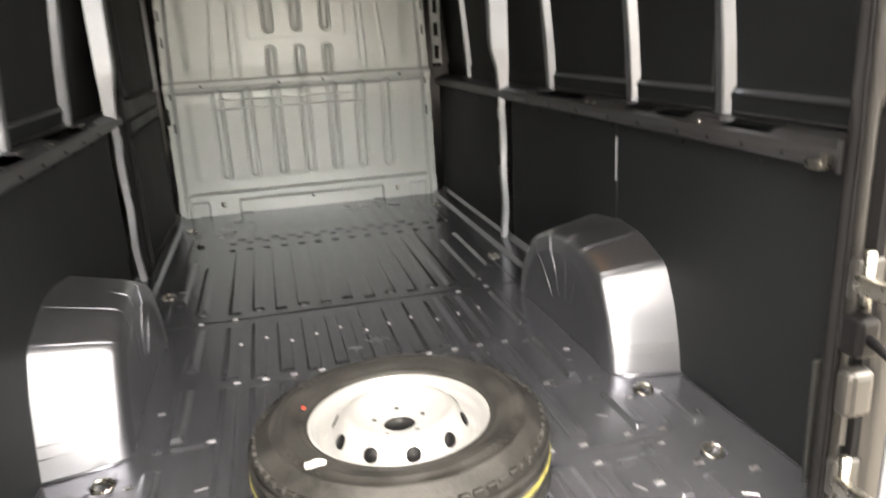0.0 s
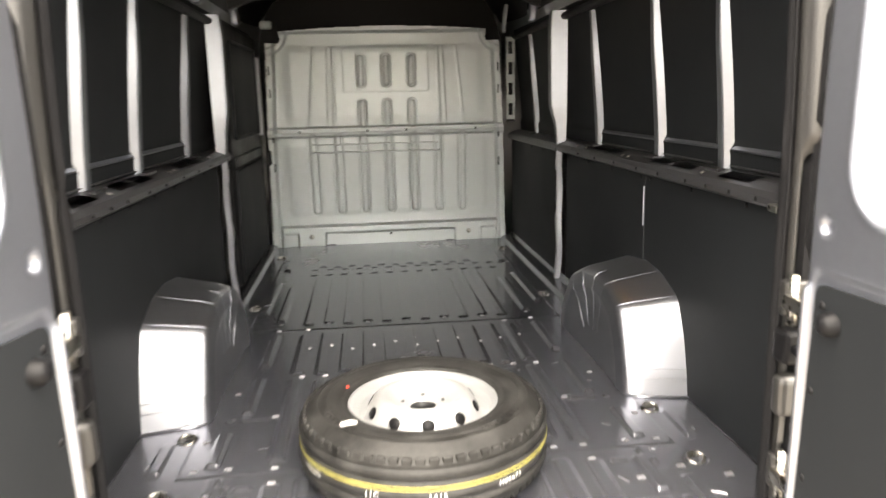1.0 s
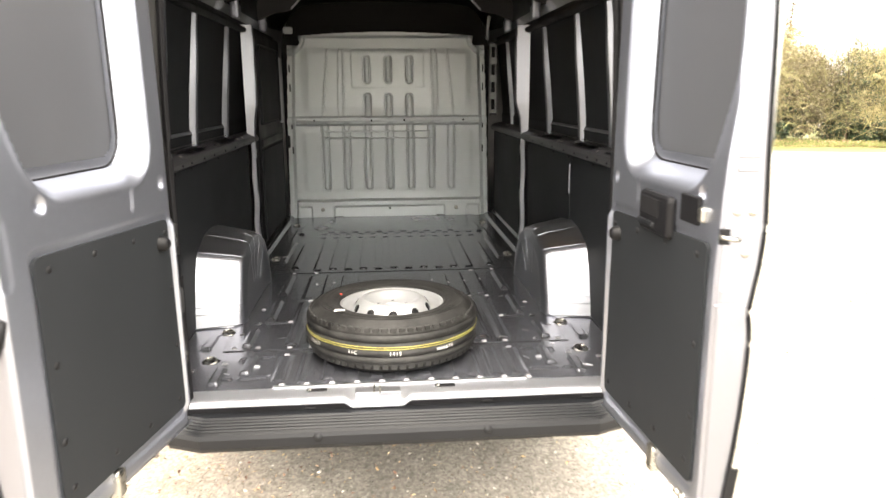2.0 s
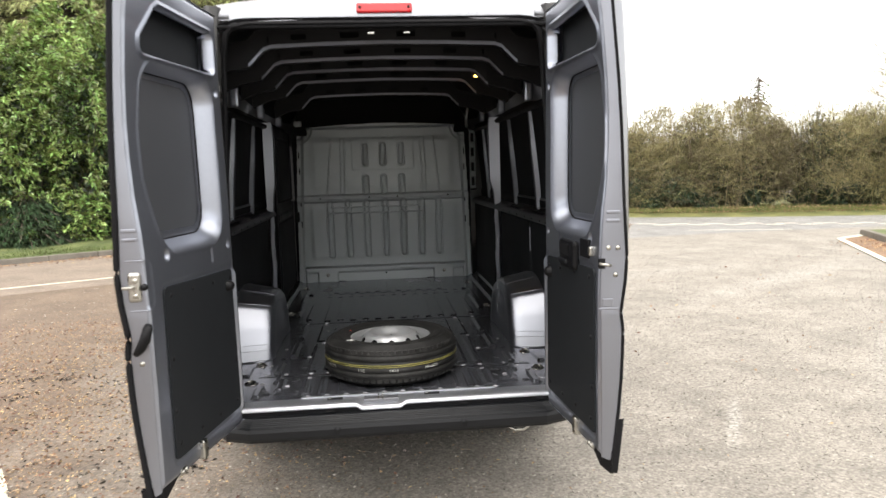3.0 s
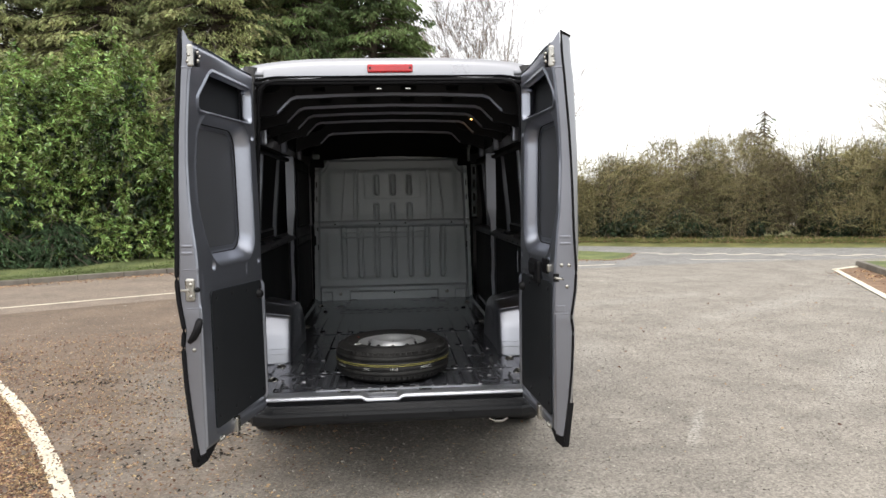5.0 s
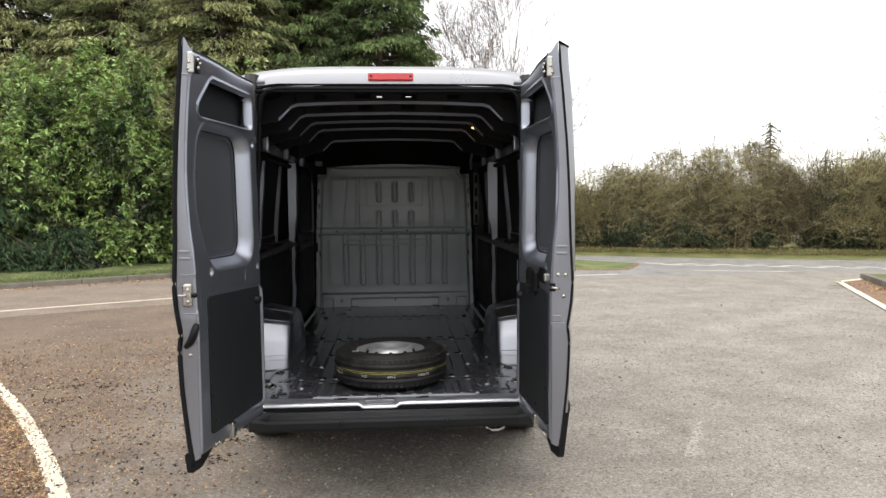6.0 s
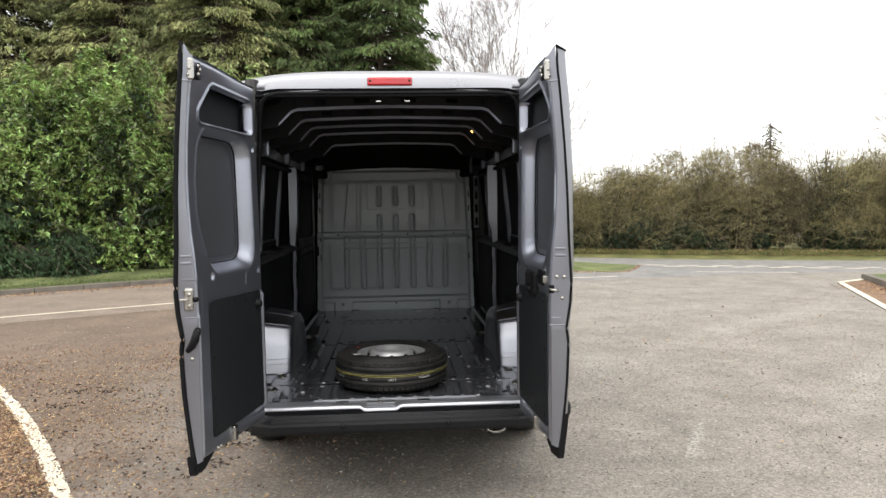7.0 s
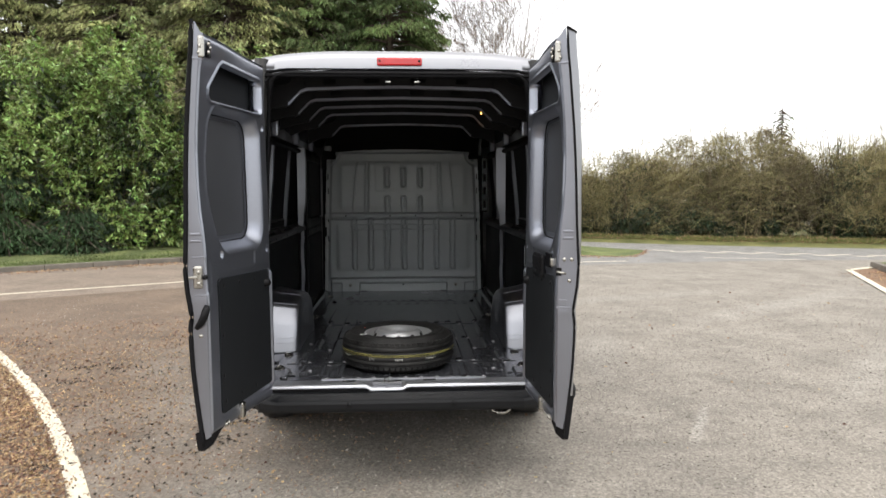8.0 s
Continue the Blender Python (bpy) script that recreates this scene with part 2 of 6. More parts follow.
        near.inputs["From Min"].default_value, near.inputs["From Max"].default_value = 1.2, 0.1
        near.inputs["To Max"].default_value = amount
        l.new(far.outputs["Value"], near.inputs["Value"])
        cut = n.new("ShaderNodeMath")
        cut.operation = "MULTIPLY"
        brk = n.new("ShaderNodeMapRange")
        brk.inputs["From Min"].default_value, brk.inputs["From Max"].default_value = 0.4, 0.6
        l.new(pit.outputs["Fac"], brk.inputs["Value"])
        l.new(near.outputs["Result"], cut.inputs[0])
        l.new(brk.outputs["Result"], cut.inputs[1])
        pale = n.new("ShaderNodeMix")
        pale.data_type = "RGBA"
        l.new(cut.outputs[0], pale.inputs[0])
        l.new(out, pale.inputs[6])
        pale.inputs[7].default_value = (0.55, 0.53, 0.49, 1)
        out = pale.outputs[2]
    l.new(out, b.inputs["Base Color"])
    return m


TARMAC = tarmac("worn tarmac", (0.24, 0.219, 0.19), (0.128, 0.083, 0.053))
ROAD = tarmac("road tarmac", (0.215, 0.21, 0.202), (0.205, 0.155, 0.115))


# ---- mesh helpers ----
def part(name, bm, material, parent=None, label="", smooth=False):
    """Links a bmesh or a mesh as ONE object, under a thing or a part."""
    if isinstance(bm, bmesh.types.BMesh):
        me = bpy.data.meshes.new(name)
        bmesh.ops.recalc_face_normals(bm, faces=bm.faces)
        bm.to_mesh(me)
        bm.free()
    else:
        me = bm
    me.materials.append(material)
    if smooth:
        me.shade_smooth()
    ob = new(name, me)
    if parent:
        ob.parent = parent
    if label:
        tagged(ob, label)
    return ob


def raw(verts, faces):
    me = bpy.data.meshes.new("mesh")
    me.from_pydata(np.asarray(verts).reshape(-1, 3).tolist(), [], faces if isinstance(faces, list) else faces.tolist())
    me.update()
    return me


def sheet(us, vs, fn, keep=None, flip=False):
    """A sheet of quads over the grid us x vs, bent to shape by fn(U, V) -> X, Y, Z; keep(U, V) leaves holes."""
    us, vs = np.asarray(us, float), np.asarray(vs, float)
    U, V = np.meshgrid(us, vs, indexing="ij")
    P = np.stack(np.broadcast_arrays(*fn(U, V)), -1)
    idx = np.arange(U.size).reshape(U.shape)
    q = np.stack([idx[:-1, :-1], idx[1:, :-1], idx[1:, 1:], idx[:-1, 1:]], -1).reshape(-1, 4)
    if keep is not None:
        cu = (U[:-1, :-1] + U[1:, 1:]) / 2
        cv = (V[:-1, :-1] + V[1:, 1:]) / 2
        q = q[keep(cu, cv).reshape(-1)]
    return raw(P, q[:, ::-1] if flip else q)


def box(bm, x0, x1, y0, y1, z0, z1, bevel=0.0, seg=2):
    g = bmesh.ops.create_cube(bm, size=1)
    for v in g["verts"]:
        v.co = Vector(((x0 + x1) / 2 + v.co.x * (x1 - x0), (y0 + y1) / 2 + v.co.y * (y1 - y0), (z0 + z1) / 2 + v.co.z * (z1 - z0)))
    if bevel:
        es = list({e for v in g["verts"] for e in v.link_edges})
        bmesh.ops.bevel(bm, geom=es, offset=bevel, segments=seg, profile=0.5, affect="EDGES")
    return bm


def boxm(*a, **k):
    return box(bmesh.new(), *a, **k)


def tube(points, r, n=8, closed=False, flat=1.0):
    """A round bar along points; flat squeezes its section."""
    pts = [Vector(p) for p in points]
    m = len(pts)
    verts, faces = [], []
    for i, p in enumerate(pts):
        a = pts[(i - 1) % m] if closed or i else p
        b = pts[(i + 1) % m] if closed or i < m - 1 else p
        t = (b - a).normalized()
        side = t.cross(Vector((0, 0, 1)))
        if side.length < 0.01:
            side = t.cross(Vector((0, 1, 0)))
        side.normalize()
        up = side.cross(t)
        rr = r[i] if isinstance(r, (list, tuple)) else r
        for k in range(n):
            w = 2 * math.pi * k / n
            verts.append(p + side * rr * math.cos(w) + up * rr * flat * math.sin(w))
    for i in range(m if closed else m - 1):
        for k in range(n):
            j = (i + 1) % m
            faces.append((i * n + k, i * n + (k + 1) % n, j * n + (k + 1) % n, j * n + k))
    if not closed:
        faces.append(tuple(range(n))[::-1])
        faces.append(tuple((m - 1) * n + k for k in range(n)))
    return raw([tuple(v) for v in verts], faces)


def prism(bm, pts, to, d0, d1):
    """An outline of 2D points, extruded from d0 to d1; to(a, b, d) gives the place."""
    lo = [bm.verts.new(to(a, b, d0)) for a, b in pts]
    hi = [bm.verts.new(to(a, b, d1)) for a, b in pts]
    bm.faces.new(lo)
    bm.faces.new(hi[::-1])
    for i in range(len(pts)):
        j = (i + 1) % len(pts)
        bm.faces.new((lo[i], hi[i], hi[j], lo[j]))
    return bm


def lathe(profile, n=64, centre=(0, 0, 0)):
    """A turned shape about z, from (radius, height) points; a closed ring when the first point comes again last."""
    a = np.arange(n) * 2 * np.pi / n
    pr = np.array(profile)
    P = np.stack([pr[:, None, 0] * np.cos(a), pr[:, None, 0] * np.sin(a), np.broadcast_to(pr[:, None, 1], (len(pr), n))], -1) + np.array(centre)
    idx = np.arange(len(pr) * n).reshape(len(pr), n)
    nx = np.roll(idx, -1, 1)
    q = np.stack([idx[:-1], nx[:-1], nx[1:], idx[1:]], -1).reshape(-1, 4)
    return raw(P, q)


def sstep(x, a, b):
    t = np.clip((x - a) / (b - a), 0, 1)
    return t * t * (3 - 2 * t)


def rrect(u, v, u0, u1, v0, v1, r):
    """Signed distance to a rounded rectangle, negative inside."""
    du = np.abs(u - (u0 + u1) / 2) - (u1 - u0) / 2 + r
    dv = np.abs(v - (v0 + v1) / 2) - (v1 - v0) / 2 + r
    return np.hypot(np.maximum(du, 0), np.maximum(dv, 0)) + np.minimum(np.maximum(du, dv), 0) - r


def thing(name, label, category, group="", place=(0, 0, 0)):
    e = new(name)
    e.location = place
    return tagged(e, label, category, group)


def steps(a, b, d):
    return np.linspace(a, b, max(2, int(round((b - a) / d)) + 1))


# ==== the setting: ground, roads, verges ====
def line_y(x):
    x = np.asarray(x, float)
    k = np.maximum(x + 4, 0)
    return 9.1 + 0.57 * (x + 4) - 0.0215 * k * k


def kerb_y(x):
    x = np.asarray(x, float)
    k = np.maximum(x + 5.2, 0)
    return 12.8 + 0.64 * (x + 5.2) - 0.058 * k * k


ground = part("ground", sheet(np.r_[-300, -60, steps(-25, 25, 2.5), 60, 300], np.r_[-300, -60, steps(-20, 40, 2.5), 80, 300], lambda u, v: (u, v, 0 * u)), TARMAC)
tagged(ground, "worn grey tarmac car park with leaf stains", "ground", kind="structure")

road = part("road", sheet(steps(-22, 16, 0.5), steps(0, 1, 0.1), lambda u, v: (u, line_y(u) - 0.9 + v * (np.where(u < 5, kerb_y(u) - line_y(u) + 0.95, 11.5 - 0.55 * np.maximum(u - 9, 0)) + 0.0), 0.004 + 0 * u)), ROAD)
tagged(road, "smoother grey tarmac road past the car park", "road", kind="structure")


def strip(name, xs, yf, w, z=0.008, label="worn white painted road line", mat=ROADLINE):
    xs = np.asarray(xs, float)
    ob = part(name, sheet(xs, (0, 0.5, 1), lambda u, v: (u, yf(u) + (v - 0.5) * w, z + 0 * u)), mat)
    return tagged(ob, label, "road marking", kind="structure")


strip("road_line", steps(-20, -1.0, 0.25), line_y, 0.11)
strip("road_line", steps(2.4, 5.1, 0.3), lambda x: 12.02 + 0.1 * (x - 4.0), 0.1)
strip("road_line", steps(7.2, 9.3, 0.3), lambda x: 12.82 - 0.36 * (x - 7.2), 0.07, label="thin faded white line across the junction")
for row in (0, 1):
    for i in range(7):
        a = 6.75 + 0.78 * i + 0.3 * row
        strip("road_dash", steps(a, a + 0.46, 0.23), lambda x, k=row: 15.05 - 0.43 * (x - 6.75) - 0.38 * k, 0.14, label="white give-way dash at the junction")

# the verge with the trees: raised grass behind a kerb, ending in a rounded tip by the junction
tipx = 6.5


def verge_front(x):
    return np.where(x < 5.2, kerb_y(np.minimum(x, 5.2)), 13.15 + 1.8 * np.clip((x - 5.2) / 1.3, 0, 1) ** 2)


def verge_back(x):
    return np.where(x < 2, 24.0, 24.0 - 9.0 * np.clip((x - 2) / 4.5, 0, 1) ** 0.6)


verge = part("verge", sheet(steps(-24, tipx, 0.25), np.r_[steps(0, 0.25, 0.025), steps(0.3, 1, 0.1)],
                            lambda u, v: (u, verge_front(u) + 0.12 + v * np.maximum(verge_back(u) - verge_front(u) - 0.12, 0.0), (0.1 + 0.05 * np.sin(v * 6) + 0.015 * np.sin(u * 3.1 + v * 19)) * (1 - 0.96 * sstep(u, 4.2, 5.2)) * (1 - (1 - sstep(v, 0, 0.05)) * sstep(u, 3.9, 4.3)) + 0.006)), GRASS)
tagged(verge, "mown grass verge behind a concrete kerb", "verge", kind="structure")


def kerb_run(xs, yf, parent_name, label, h=0.11, w=0.12):
    """A run of kerbstones, each a part of its kerb."""
    k = thing(parent_name, label, "kerb")
    k["kind"] = "structure"
    for a, b in zip(xs[:-1], xs[1:]):
        ya, yb = float(yf(a)), float(yf(b))
        ln = math.hypot(b - a, yb - ya)
        bm = boxm(0, ln - 0.008, 0, w, -0.05, h, bevel=0.014, seg=2)
        o = part("kerbstone", bm, KERB, k)
        o.matrix_local = pose(a, ya, random.uniform(-0.004, 0.004), 0, 0, math.degrees(math.atan2(yb - ya, b - a)))
    return k


kerb_run(list(np.arange(-20, 4.3, 0.78)), verge_front, "kerb", "low weathered concrete kerb along the verge")

far_verge = part("verge", sheet(steps(4.5, 26, 0.5), steps(0, 1, 0.1), lambda u, v: (u, 18.25 - 0.62 * (u - 5.8) + 0.022 * (u - 5.8) ** 2 + v * (2.6 + 9 * v), 0.002 + 0.08 * sstep(v, 0, 0.3) + 0.012 * np.sin(u * 5) * v)), DRYGRASS)
tagged(far_verge, "rough grass verge in front of the hedge", "verge", kind="structure")

# the bed at the other side of the junction mouth
bed = part("planting_bed", sheet(steps(0, 1, 0.1), steps(0, 1, 0.1), lambda u, v: (8.94 - 1.9 * u + v * (2.6 + u * 0.6), 9.93 - 4.4 * u + v * (0.75 - 1.0 * u), 0.012 + 0 * u)), SOIL)
tagged(bed, "bare strip of soil and brown leaf litter", "planting bed", kind="structure")
edge = part("edging", sheet(steps(0, 1, 0.1), (0, 0.5, 1), lambda u, v: (8.9 - 1.9 * u + v * 0.13, 9.95 - 4.4 * u, 0.018 + 0 * u)), ROADLINE)
tagged(edge, "white painted edging round the planting bed", "edging", kind="structure")
edge2 = part("edging", sheet(steps(0, 1, 0.1), (0, 0.5, 1), lambda u, v: (8.9 + 0.95 * u, 9.95 + 0.5 * u - v * 0.16, 0.018 + 0 * u)), ROADLINE)
tagged(edge2, "white painted edging round the planting bed", "edging", kind="structure")
kerb_run([9.75, 10.25, 10.75, 11.25, 11.75, 12.2], lambda x: 10.35 - 0.16 * (x - 9.75), "kerb", "short concrete kerb round the corner grass")
k2 = thing("kerb", "short concrete kerb beside the planting bed", "kerb")
k2["kind"] = "structure"
for i in range(5):
    o = part("kerbstone", boxm(0, 0.74, 0, 0.12, -0.05, 0.13, bevel=0.015), KERB, k2)
    o.matrix_local = pose(9.72 - 0.26 * i, 10.35 - 0.71 * i, 0, 0, 0, -110)
corner = part("verge", sheet(steps(0, 1, 0.1), steps(0, 1, 0.1), lambda u, v: (9.85 - 1.3 * u + v * 8, 10.3 - 3.6 * u, 0.12 + 0.01 * np.sin(u * 30 + v * 40))), GRASS)
tagged(corner, "patch of bright grass behind the corner kerb", "verge", kind="structure")

# the parking bay line
def worn(u, v):
    """Where the paint is left: whole in the middle, broken at the edges and in scattered bare patches."""
    n = np.sin(u * 71 + 3 * np.sin(u * 23)) * np.sin(v * 9 + u * 31) + 0.6 * np.sin(u * 190 + v * 17) * np.sin(v * 23 - u * 90)
    return n < 1.2 - 0.9 * (np.abs(v - 0.5) * 2) ** 3


bay = part("bay_line", sheet(steps(0, 1, 0.003), steps(0, 1, 0.0834), lambda u, v: (-1.8 - 0.55 * (5.2 * u - 0.9) - 0.038 * (5.2 * u - 0.9) ** 2 + (v - 0.5) * 0.088, 5.2 * u - 0.9 + (v - 0.5) * 0.055, 0.006 + 0 * u), worn), ROADLINE)
tagged(bay, "worn white parking bay line with bare gaps", "road marking", kind="structure")
old = part("bay_line", sheet(steps(0, 1, 0.01), steps(0, 1, 0.1), lambda u, v: (-2.35 - 1.1 * u + (v - 0.5) * 0.1, -0.2 + 2.6 * u, 0.005 + 0 * u), lambda u, v: (np.sin(u * 40) * np.sin(u * 17 + v * 5) > 0.55)), ROADLINE)
tagged(old, "last scraps of an older worn bay line", "road marking", kind="structure")

# ==== the van ====
FLOOR = 0.555  # height of the load floor
van = thing("van", "grey panel van with rear doors open and empty load bay", "van")


# -- load floor: one pressed sheet with raised strips
def floor_relief(x, y):
    h = np.zeros_like(x)
    for i in range(-5, 6):
        cx = 0.09 * i
        for k, (a, b) in enumerate(((0.125, 0.44), (0.53, 1.16), (1.19, 1.70), (1.80, 2.72), (2.95, 3.6))):
            j = 0.02 * ((i + k) % 2)
            w = 0.0245
            top = 0.0058
            h = np.maximum(h, top * (1 - sstep(np.abs(x - cx), w - 0.006, w)) * sstep(y, a + j, a + j + 0.008) * (1 - sstep(y, b - j - 0.02, b - j)))
    for cx, a, b in ((0.585, 0.225, 0.42), (0.585, 0.86, 1.18), (0.585, 1.3, 1.68), (0.585, 1.85, 2.5), (0.68, 0.125, 0.3), (0.68, 2.0, 2.6), (0.66, 2.9, 3.5), (0.79, 0.5, 0.7), (0.63, 0.52, 0.74), (0.61, 0.36, 0.47)):
        h = np.maximum(h, 0.012 * (1 - sstep(np.abs(np.abs(x) - cx), 0.014, 0.021)) * sstep(y, a, a + 0.009) * (1 - sstep(y, b - 0.02, b)))
    for x0, x1, yc in ((0.49, 0.6, 0.19), (0.62, 0.655, 0.188), (0.5, 0.6, 0.83), (0.62, 0.65, 0.83), (0.5, 0.55, 0.4)):
        h = np.maximum(h, 0.006 * (1 - sstep(np.abs(np.abs(x) - (x0 + x1) / 2), (x1 - x0) / 2 - 0.004, (x1 - x0) / 2)) * (1 - sstep(np.abs(y - yc), 0.006, 0.012)))
    for yc in (0.475, 1.745):  # lap joints between the pressings
        h = h + 0.003 * sstep(y, yc - 0.004, yc + 0.004) * (np.abs(x) < 0.72)
    for cx, cy in ((0.741, 0.374), (0.742, 0.713), (0.739, 2.132)):  # wells for the lashing rings
        h = h - 0.012 * (1 - sstep(np.hypot(np.abs(x) - cx, (y - cy) * 1.2), 0.022, 0.036))
    for i in range(-6, 7):  # drain slots in pairs
        for cy in (2.765, 2.905):
            h = h - 0.009 * (1 - sstep(np.maximum(np.abs(x - 0.09 * i - 0.045) / 0.021, np.abs(y - cy) / 0.016), 0.6, 1.0))
    return h


edges = [c + k for c in np.arange(-5, 6) * 0.09 for k in (-0.0245, -0.0215, -0.0185, -0.009, 0.0, 0.009, 0.0185, 0.0215, 0.0245, 0.034, 0.045, 0.056)]
floor_xs = np.unique(np.round(np.r_[steps(-0.93, -0.485, 0.005), edges, steps(0.485, 0.93, 0.005)], 4))
load_floor = part("load_floor", sheet(floor_xs, np.r_[steps(0.078, 2.0, 0.0048), steps(2.008, 3.72, 0.0085)], lambda x, y: (x, y, FLOOR + floor_relief(x, y))), FLOORPAINT, van, "dark grey painted steel load floor with pressed strips", True)


def nub_mesh():
    """A small pressed boss with steep sides."""
    ring = lambda rx, ry, h: [(-rx, -ry, h), (rx, -ry, h), (rx, ry, h), (-rx, ry, h)]
    return raw(ring(0.0115, 0.0078, 0) + ring(0.0095, 0.0056, 0.0052) + ring(0.006, 0.0018, 0.0078),
               [(8, 9, 10, 11)] + [(r + k, r + (k + 1) % 4, r + 4 + (k + 1) % 4, r + 4 + k) for r in (0, 4) for k in range(4)])


spots = []
for i in range(-5, 6):
    cx = 0.09 * i
    for k, yn in enumerate((1.25, 1.735, 1.822, 1.925)):
        if k != 1 or i in (-5, 5):
            spots.append((cx + 0.012 * (k == 3), yn + 0.012 * ((i * 7 + k) % 3 - 1)))
            if k == 0:
                spots.append((cx + 0.02, yn - 0.07))
    spots.append((cx, 0.5))
    spots.append((cx + 0.02, 0.112))
    spots.append((cx + 0.022, 1.46 + 0.03 * (i % 3)))
for s in (-1, 1):
    for cx, cy in ((0.58, 1.99), (0.578, 1.835), (0.579, 1.745), (0.581, 1.32), (0.588, 0.87), (0.642, 1.047), (0.488, 0.842), (0.679, 0.683), (0.581, 0.509), (0.677, 0.506), (0.808, 0.552), (0.45, 0.416), (0.681, 0.342), (0.79, 0.28), (0.55, 0.3), (0.585, 2.38), (0.66, 2.6), (0.7, 2.9)):
        spots.append((s * cx, cy))
boss = nub_mesh()
boss.materials.append(FLOORGLINT)
for x, y in spots:
    o = new("nub", boss)
    o.parent = load_floor
    o.location = (x, y, FLOOR + 0.0005)
# short bright dashes between the strips, painting glints of the pressed floor
dash = nub_mesh()
dash.transform(Matrix.Diagonal((1.8, 0.4, 0.45, 1)))
dash.materials.append(FLOORGLINT)
for x, y, a in ((0.5, 0.86, -12), (0.62, 0.97, 0), (0.56, 0.62, -35), (0.63, 0.45, -8), (0.5, 0.3, -60), (0.72, 0.2, -30), (-0.5, 0.62, 15), (-0.58, 0.4, 65), (-0.66, 0.24, -20), (-0.5, 0.2, 40), (0.38, 1.12, -50), (0.54, 1.16, 20)):
    o = new("glint_mark", dash)
    o.parent = load_floor
    o.matrix_local = pose(x, y, FLOOR + 0.0005, 0, 0, a)


def sill_z(v):
    """Rounded rear lip: v runs from the floor over the edge and down."""
    return np.interp(v, [0, 0.2, 0.4, 0.6, 0.8, 1.0], [FLOOR + 0.001, FLOOR + 0.001, FLOOR - 0.001, FLOOR - 0.006, FLOOR - 0.014, FLOOR - 0.022])


def notch(x):
    return (1 - sstep(np.abs(x + 0.085), 0.085, 0.12))


sill = part("sill", sheet(steps(-0.745, 0.745, 0.0075), np.linspace(0, 1, 13),
                          lambda x, v: (x, np.interp(v, [0, 0.2, 0.4, 0.6, 0.8, 1.0], [0.085, 0.03, 0.008, -0.004, -0.012, -0.012]) - 0.012 * notch(x) * sstep(v, 0, 0.5), sill_z(v) - 0.014 * notch(x) * sstep(v, 0, 0.3))), PAINT_EDGE, van, "bright rounded steel sill lip", True)
part("striker_plate", boxm(-0.165, -0.005, 0.012, 0.06, FLOOR - 0.012, FLOOR + 0.004, 0.003), PAINT, sill)
bm = boxm(-0.1, -0.094, 0.0, 0.05, FLOOR + 0.003, FLOOR + 0.02, 0.002)
box(bm, -0.08, -0.074, 0.0, 0.05, FLOOR + 0.003, FLOOR + 0.02, 0.002)
part("striker", bm, CHROME, sill)
part("step_strip", boxm(-0.46, 0.46, 0.082, 0.1, FLOOR, FLOOR + 0.007, 0.003), PAINT, sill, "raised bright strip along the floor edge")
for cx in (-0.3, 0.155):
    part("drain_slot", boxm(cx - 0.036, cx + 0.036, 0.042, 0.064, FLOOR + 0.0005, FLOOR + 0.005, 0.001), BLACK, sill)
    part("slot_clip", boxm(cx - 0.03, cx - 0.018, 0.046, 0.06, FLOOR + 0.004, FLOOR + 0.008, 0.002), CHROME, sill)


def lashing_ring(x, y):
    r = 0.024
    pts = [(x + r * math.cos(a), y + r * 0.8 * math.sin(a), FLOOR + 0.004 + 0.008 * math.sin(a)) for a in np.linspace(0, 2 * math.pi, 20, endpoint=False)]
    o = part("lashing_ring", tube(pts, 0.0045, 8, True), CHROME, van, "zinc-plated lashing ring", True)
    part("ring_bracket", boxm(x - 0.02, x + 0.02, y + 0.014, y + 0.026, FLOOR - 0.004, FLOOR + 0.008, 0.003), CHROME, o)


for s in (-1, 1):
    for cx, cy in ((0.741, 0.374), (0.742, 0.713), (0.739, 2.132), (0.74, 3.3)):
        lashing_ring(s * cx, cy)


# -- wheel arches
def chaikin(p, times=2):
    p = np.array(p, float)
    for _ in range(times):
        q, r = p[:-1] * 0.88 + p[1:] * 0.12, p[:-1] * 0.12 + p[1:] * 0.88
        p = np.concatenate([p[:1], np.stack([q, r], 1).reshape(-1, 2), p[-1:]])
    return p


ARCH_OUT = chaikin([(0.758, 0.54), (0.775, 0.64), (0.81, 0.765), (0.87, 0.888), (1.03, 0.945), (1.18, 0.958), (1.37, 0.935), (1.54, 0.86), (1.66, 0.70), (1.70, 0.54)])
ARCH_IN = chaikin([(0.836, 0.54), (0.85, 0.64), (0.882, 0.74), (0.94, 0.832), (1.05, 0.88), (1.18, 0.89), (1.34, 0.872), (1.49, 0.81), (1.60, 0.68), (1.64, 0.54)])


